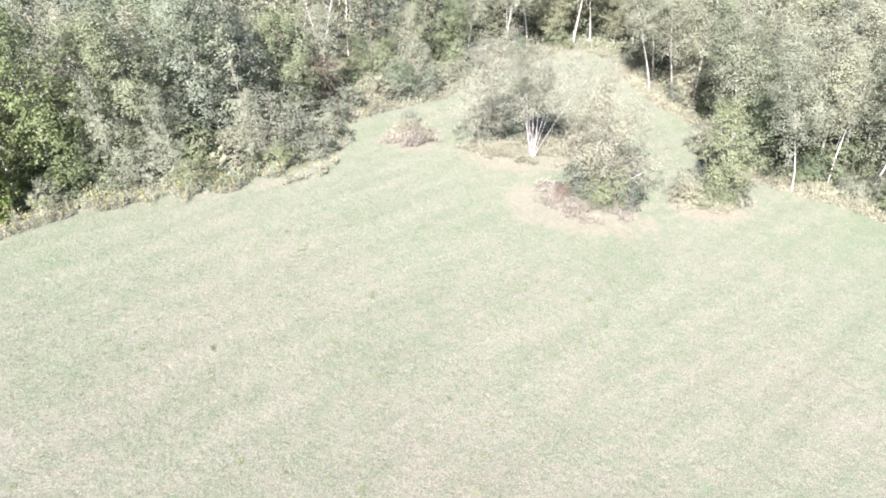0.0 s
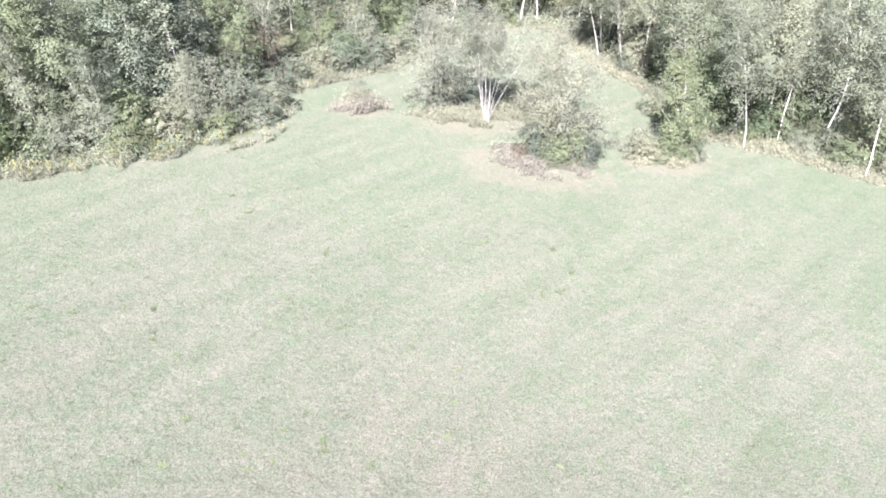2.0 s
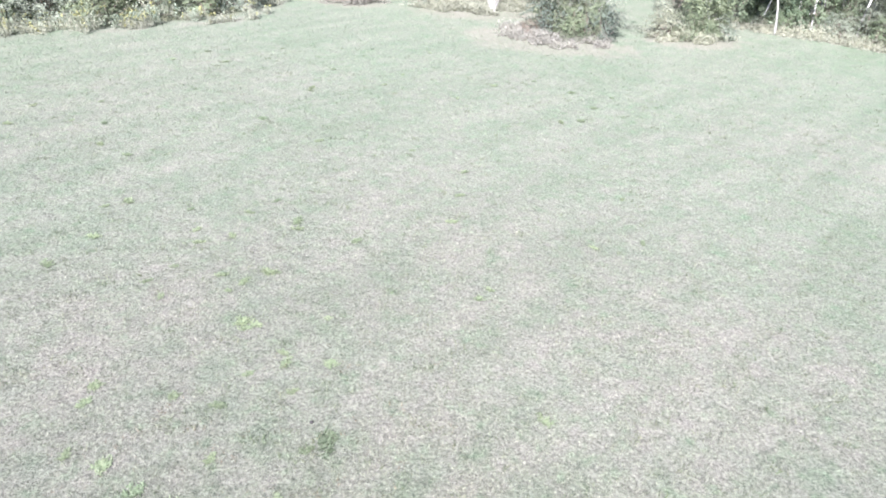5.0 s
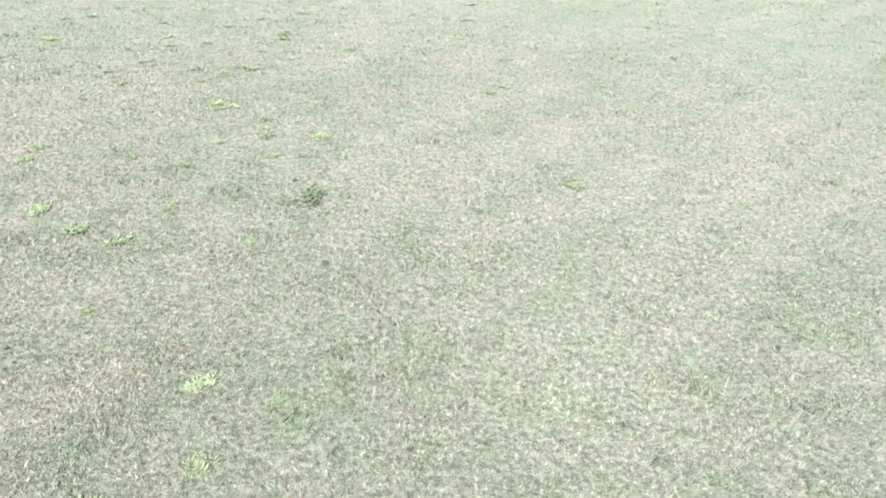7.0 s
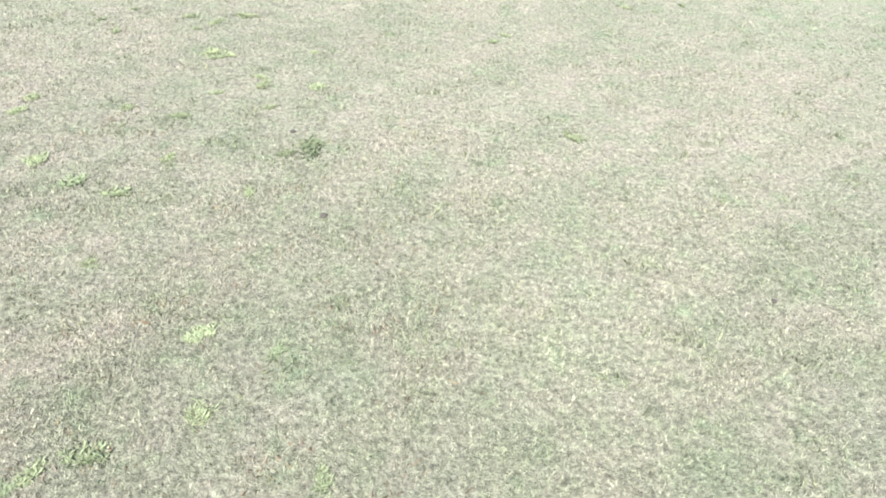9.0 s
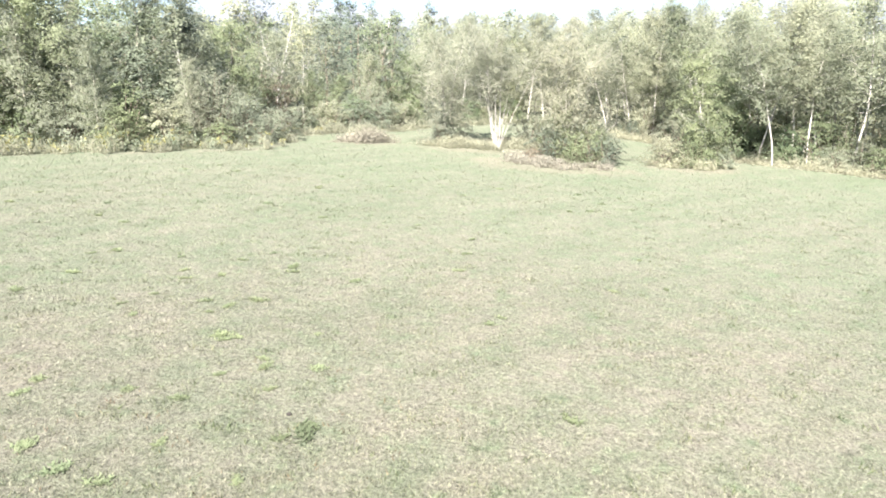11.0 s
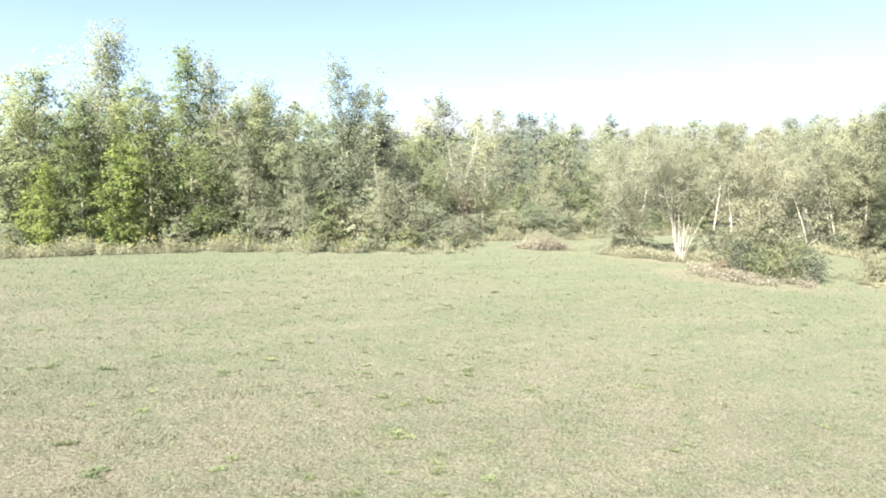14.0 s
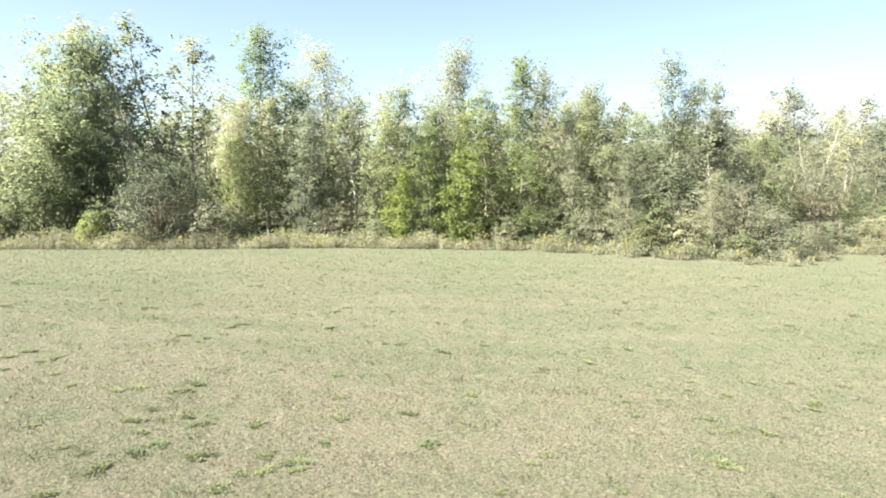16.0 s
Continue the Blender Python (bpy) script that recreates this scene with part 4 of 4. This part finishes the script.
weeds("tall_weeds", "dry weeds round a green bush", blob(14.3, 37.4, 2.2, 1.3, 1200, 13), 0.45, "straw", None, 13)


def undergrowth():
    rng = np.random.default_rng(19)
    x, y = rng.uniform(-62, 46, 60000), rng.uniform(0, 78, 60000)
    d = to_edge(x, y)
    b = np.degrees(np.arctan2(-x, y))
    ok = ~inside(x, y) & (d > 1.2) & (d < 9) & (b > -42) & (b < 84)
    weeds("undergrowth", "low green undergrowth under the trees", np.column_stack([x, y])[ok][:11000], 0.8, "green", None, 19, 5, 0.3)


undergrowth()


def grass():
    """Blades of mown grass, denser and finer where the camera hovers low."""
    rng = np.random.default_rng(23)
    for near, far, count, share, mat in ((1.2, 9.0, 290000, 0.0, BLADES), (3.0, 18.0, 180000, 1.0, EVEN_BLADES), (6.0, 46.0, 110000, 1.0, EVEN_BLADES)):
        # each part thins out towards its rims, so that none shows a rim
        u = rng.beta(1.6, 1.9, count) if share else rng.uniform(size=count) ** 0.62
        r = near + (far - near) * u if share else far - (far - near) * u
        a = np.radians(rng.uniform(-46, 84, count) + np.where(r < 6, rng.uniform(-22, 12, count), 0))
        x, y = -np.sin(a) * r, np.cos(a) * r
        ok = inside(x, y)
        x, y, r = x[ok], y[ok], r[ok]
        n = len(x)
        tall, wide = 0.034 + 0.0012 * r, 0.0022 + 0.00042 * r
        tuft = 0.5 + 0.5 * np.sin(x * 2.1 + 1.7 * np.sin(y * 1.3)) * np.sin(y * 2.7 + 1.3 * np.sin(x * 1.9))
        h = tall * rng.uniform(0.5, 1.2, n) * (0.88 + 0.24 * tuft)
        base = np.column_stack([x, y, terrain(x, y) - 0.01])
        t = rng.uniform(0, 2 * np.pi, n)
        side = np.column_stack([np.cos(t), np.sin(t), np.zeros(n)]) * (wide * rng.uniform(0.6, 1.3, n))[:, None]
        tip = base + np.column_stack([rng.normal(size=(n, 2)) * 0.85, np.ones(n)]) * h[:, None]
        verts = np.stack([base - side, base + side, tip], 1).reshape(-1, 3)
        data = bpy.data.meshes.new("grass")
        data.from_pydata(verts.tolist(), [], np.arange(3 * n).reshape(n, 3).tolist())
        data.materials.append(mat)
        tagged(new("grass", data), "short mown grass, straw and green blades", "grass", "", "stuff")


grass()


def tufts(name, label, mat, n, per, near, far, left, right, tall, seed):
    """Tussocks that the mower left a little higher than the rest."""
    rng = np.random.default_rng(seed)
    r, a = near + (far - near) * rng.uniform(size=n) ** 0.8, np.radians(rng.uniform(right, left, n))
    x, y = -np.sin(a) * r, np.cos(a) * r
    ok = inside(x, y)
    x, y = np.repeat(x[ok], per), np.repeat(y[ok], per)
    size = np.repeat(rng.uniform(0.5, 1.3, ok.sum()), per)
    n = len(x)
    x, y = x + rng.normal(size=n) * 0.09 * size, y + rng.normal(size=n) * 0.06 * size
    base = np.column_stack([x, y, terrain(x, y) - 0.01])
    t = rng.uniform(0, 2 * np.pi, n)
    side = np.column_stack([np.cos(t), np.sin(t), np.zeros(n)]) * (0.008 * size * rng.uniform(0.6, 1.3, n))[:, None]
    tip = base + np.column_stack([rng.normal(size=(n, 2)) * 0.7, np.ones(n)]) * (tall * size * rng.uniform(0.5, 1.2, n))[:, None]
    data = bpy.data.meshes.new(name)
    data.from_pydata(np.stack([base - side, base + side, tip], 1).reshape(-1, 3).tolist(), [], np.arange(3 * n).reshape(n, 3).tolist())
    data.materials.append(mat)
    tagged(new(name, data), label, "grass", "", "stuff")


tufts("grass_tufts", "low tussocks of longer green and straw grass", TUFTS, 3200, 13, 4, 34, 84, -44, 0.085, 37)
tufts("dry_stalks", "short reddish-brown dry stalks in the grass", STALKS, 420, 7, 2.2, 11, 62, -2, 0.06, 38)


def weed_clumps():
    """Single green plants that stand out of the short grass."""
    rng = np.random.default_rng(29)
    protos = {}
    for k in range(6):
        shape, n = Shape(), 150
        a, r = rng.uniform(0, 2 * np.pi, n), np.sqrt(rng.uniform(size=n)) * 0.17
        lobe = 1 + 0.28 * np.sin(2 * a + k) + 0.18 * np.sin(5 * a + 2 * k)
        base = np.column_stack([np.cos(a) * r * lobe, np.sin(a) * r * lobe * rng.uniform(0.5, 0.8), np.zeros(n)])
        b = rng.uniform(0, 2 * np.pi, n)
        way = np.column_stack([np.cos(b), np.sin(b), rng.uniform(0.4, 1.5, n)]) * rng.uniform(0.5, 1.1, n)[:, None]
        side = np.column_stack([-np.sin(b), np.cos(b), np.zeros(n)]) * rng.uniform(0.006, 0.013, n)[:, None]
        mid, tip = base + way * 0.04, base + way * 0.085 * (1, 1, 0.8)
        shape.add(np.stack([base, mid + side, tip, mid - side], 1).reshape(-1, 3), np.arange(4 * n).reshape(n, 4))
        protos.setdefault(k % 3 == 2, []).append(shape.mesh("weed_clump", WEED["lime" if k % 3 == 2 else "low"]))
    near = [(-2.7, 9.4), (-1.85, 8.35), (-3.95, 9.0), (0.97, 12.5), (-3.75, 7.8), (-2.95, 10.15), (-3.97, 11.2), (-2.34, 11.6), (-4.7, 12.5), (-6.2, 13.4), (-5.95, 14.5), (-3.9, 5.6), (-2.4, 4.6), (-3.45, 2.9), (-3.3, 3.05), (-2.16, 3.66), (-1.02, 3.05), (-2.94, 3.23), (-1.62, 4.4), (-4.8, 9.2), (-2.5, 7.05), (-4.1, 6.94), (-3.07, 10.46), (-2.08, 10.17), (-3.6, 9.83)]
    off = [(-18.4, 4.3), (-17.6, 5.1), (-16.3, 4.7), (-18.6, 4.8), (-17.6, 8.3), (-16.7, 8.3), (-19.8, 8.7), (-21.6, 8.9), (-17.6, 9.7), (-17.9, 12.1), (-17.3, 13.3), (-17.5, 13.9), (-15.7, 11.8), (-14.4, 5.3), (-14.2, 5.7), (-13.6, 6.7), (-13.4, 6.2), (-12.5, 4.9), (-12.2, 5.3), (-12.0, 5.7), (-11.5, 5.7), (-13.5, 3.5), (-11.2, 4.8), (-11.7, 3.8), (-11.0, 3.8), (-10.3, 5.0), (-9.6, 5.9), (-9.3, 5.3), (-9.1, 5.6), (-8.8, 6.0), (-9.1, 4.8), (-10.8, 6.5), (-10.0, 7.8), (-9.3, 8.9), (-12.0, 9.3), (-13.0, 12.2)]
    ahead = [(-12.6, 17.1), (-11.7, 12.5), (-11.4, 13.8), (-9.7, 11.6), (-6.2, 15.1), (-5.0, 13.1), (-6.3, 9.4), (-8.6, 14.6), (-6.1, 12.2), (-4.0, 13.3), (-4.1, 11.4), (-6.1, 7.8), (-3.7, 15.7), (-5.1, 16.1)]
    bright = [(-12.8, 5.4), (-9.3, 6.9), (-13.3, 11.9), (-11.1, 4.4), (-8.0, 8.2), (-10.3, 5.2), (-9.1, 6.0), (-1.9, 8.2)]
    for _ in range(90):
        r, a = 6 + 28 * rng.uniform() ** 0.8, radians(rng.uniform(-20, 80))
        ahead.append((-math.sin(a) * r, math.cos(a) * r))
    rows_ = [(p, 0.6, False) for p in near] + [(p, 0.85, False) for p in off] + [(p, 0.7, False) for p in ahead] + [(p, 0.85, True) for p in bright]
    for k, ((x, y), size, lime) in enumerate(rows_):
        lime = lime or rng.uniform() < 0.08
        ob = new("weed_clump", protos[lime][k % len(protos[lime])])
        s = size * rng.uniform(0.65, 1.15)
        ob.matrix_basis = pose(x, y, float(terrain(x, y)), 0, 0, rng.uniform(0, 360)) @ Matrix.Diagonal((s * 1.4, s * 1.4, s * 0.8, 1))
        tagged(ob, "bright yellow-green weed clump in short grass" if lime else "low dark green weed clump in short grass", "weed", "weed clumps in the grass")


weed_clumps()


def clods():
    """Small dark lumps of soil that lie in the short grass."""
    rng = np.random.default_rng(43)
    m, nt, bsdf = material("dark_soil")
    where = nt.nodes.new("ShaderNodeTexCoord").outputs["Object"]
    nt.links.new(ramp(nt, noise_at(nt, where, 40.0, 4.0, 0.7), [(0.3, (0.010, 0.009, 0.008)), (0.7, (0.030, 0.026, 0.021))]), bsdf.inputs["Base Color"])
    bsdf.inputs["Roughness"].default_value = 0.95
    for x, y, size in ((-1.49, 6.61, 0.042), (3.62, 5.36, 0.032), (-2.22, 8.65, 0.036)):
        bm = bmesh.new()
        bmesh.ops.create_icosphere(bm, subdivisions=2, radius=size)
        for v in bm.verts:
            v.co *= 1 + 0.4 * noise.noise(v.co * 45 + Vector((x, y, 0)))
            v.co.z *= 0.75
        data = bpy.data.meshes.new("soil_clod")
        bm.to_mesh(data)
        bm.free()
        data.materials.append(m)
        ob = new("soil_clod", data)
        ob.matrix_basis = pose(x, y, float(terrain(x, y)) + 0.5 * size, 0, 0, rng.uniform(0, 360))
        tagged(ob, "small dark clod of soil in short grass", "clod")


clods()
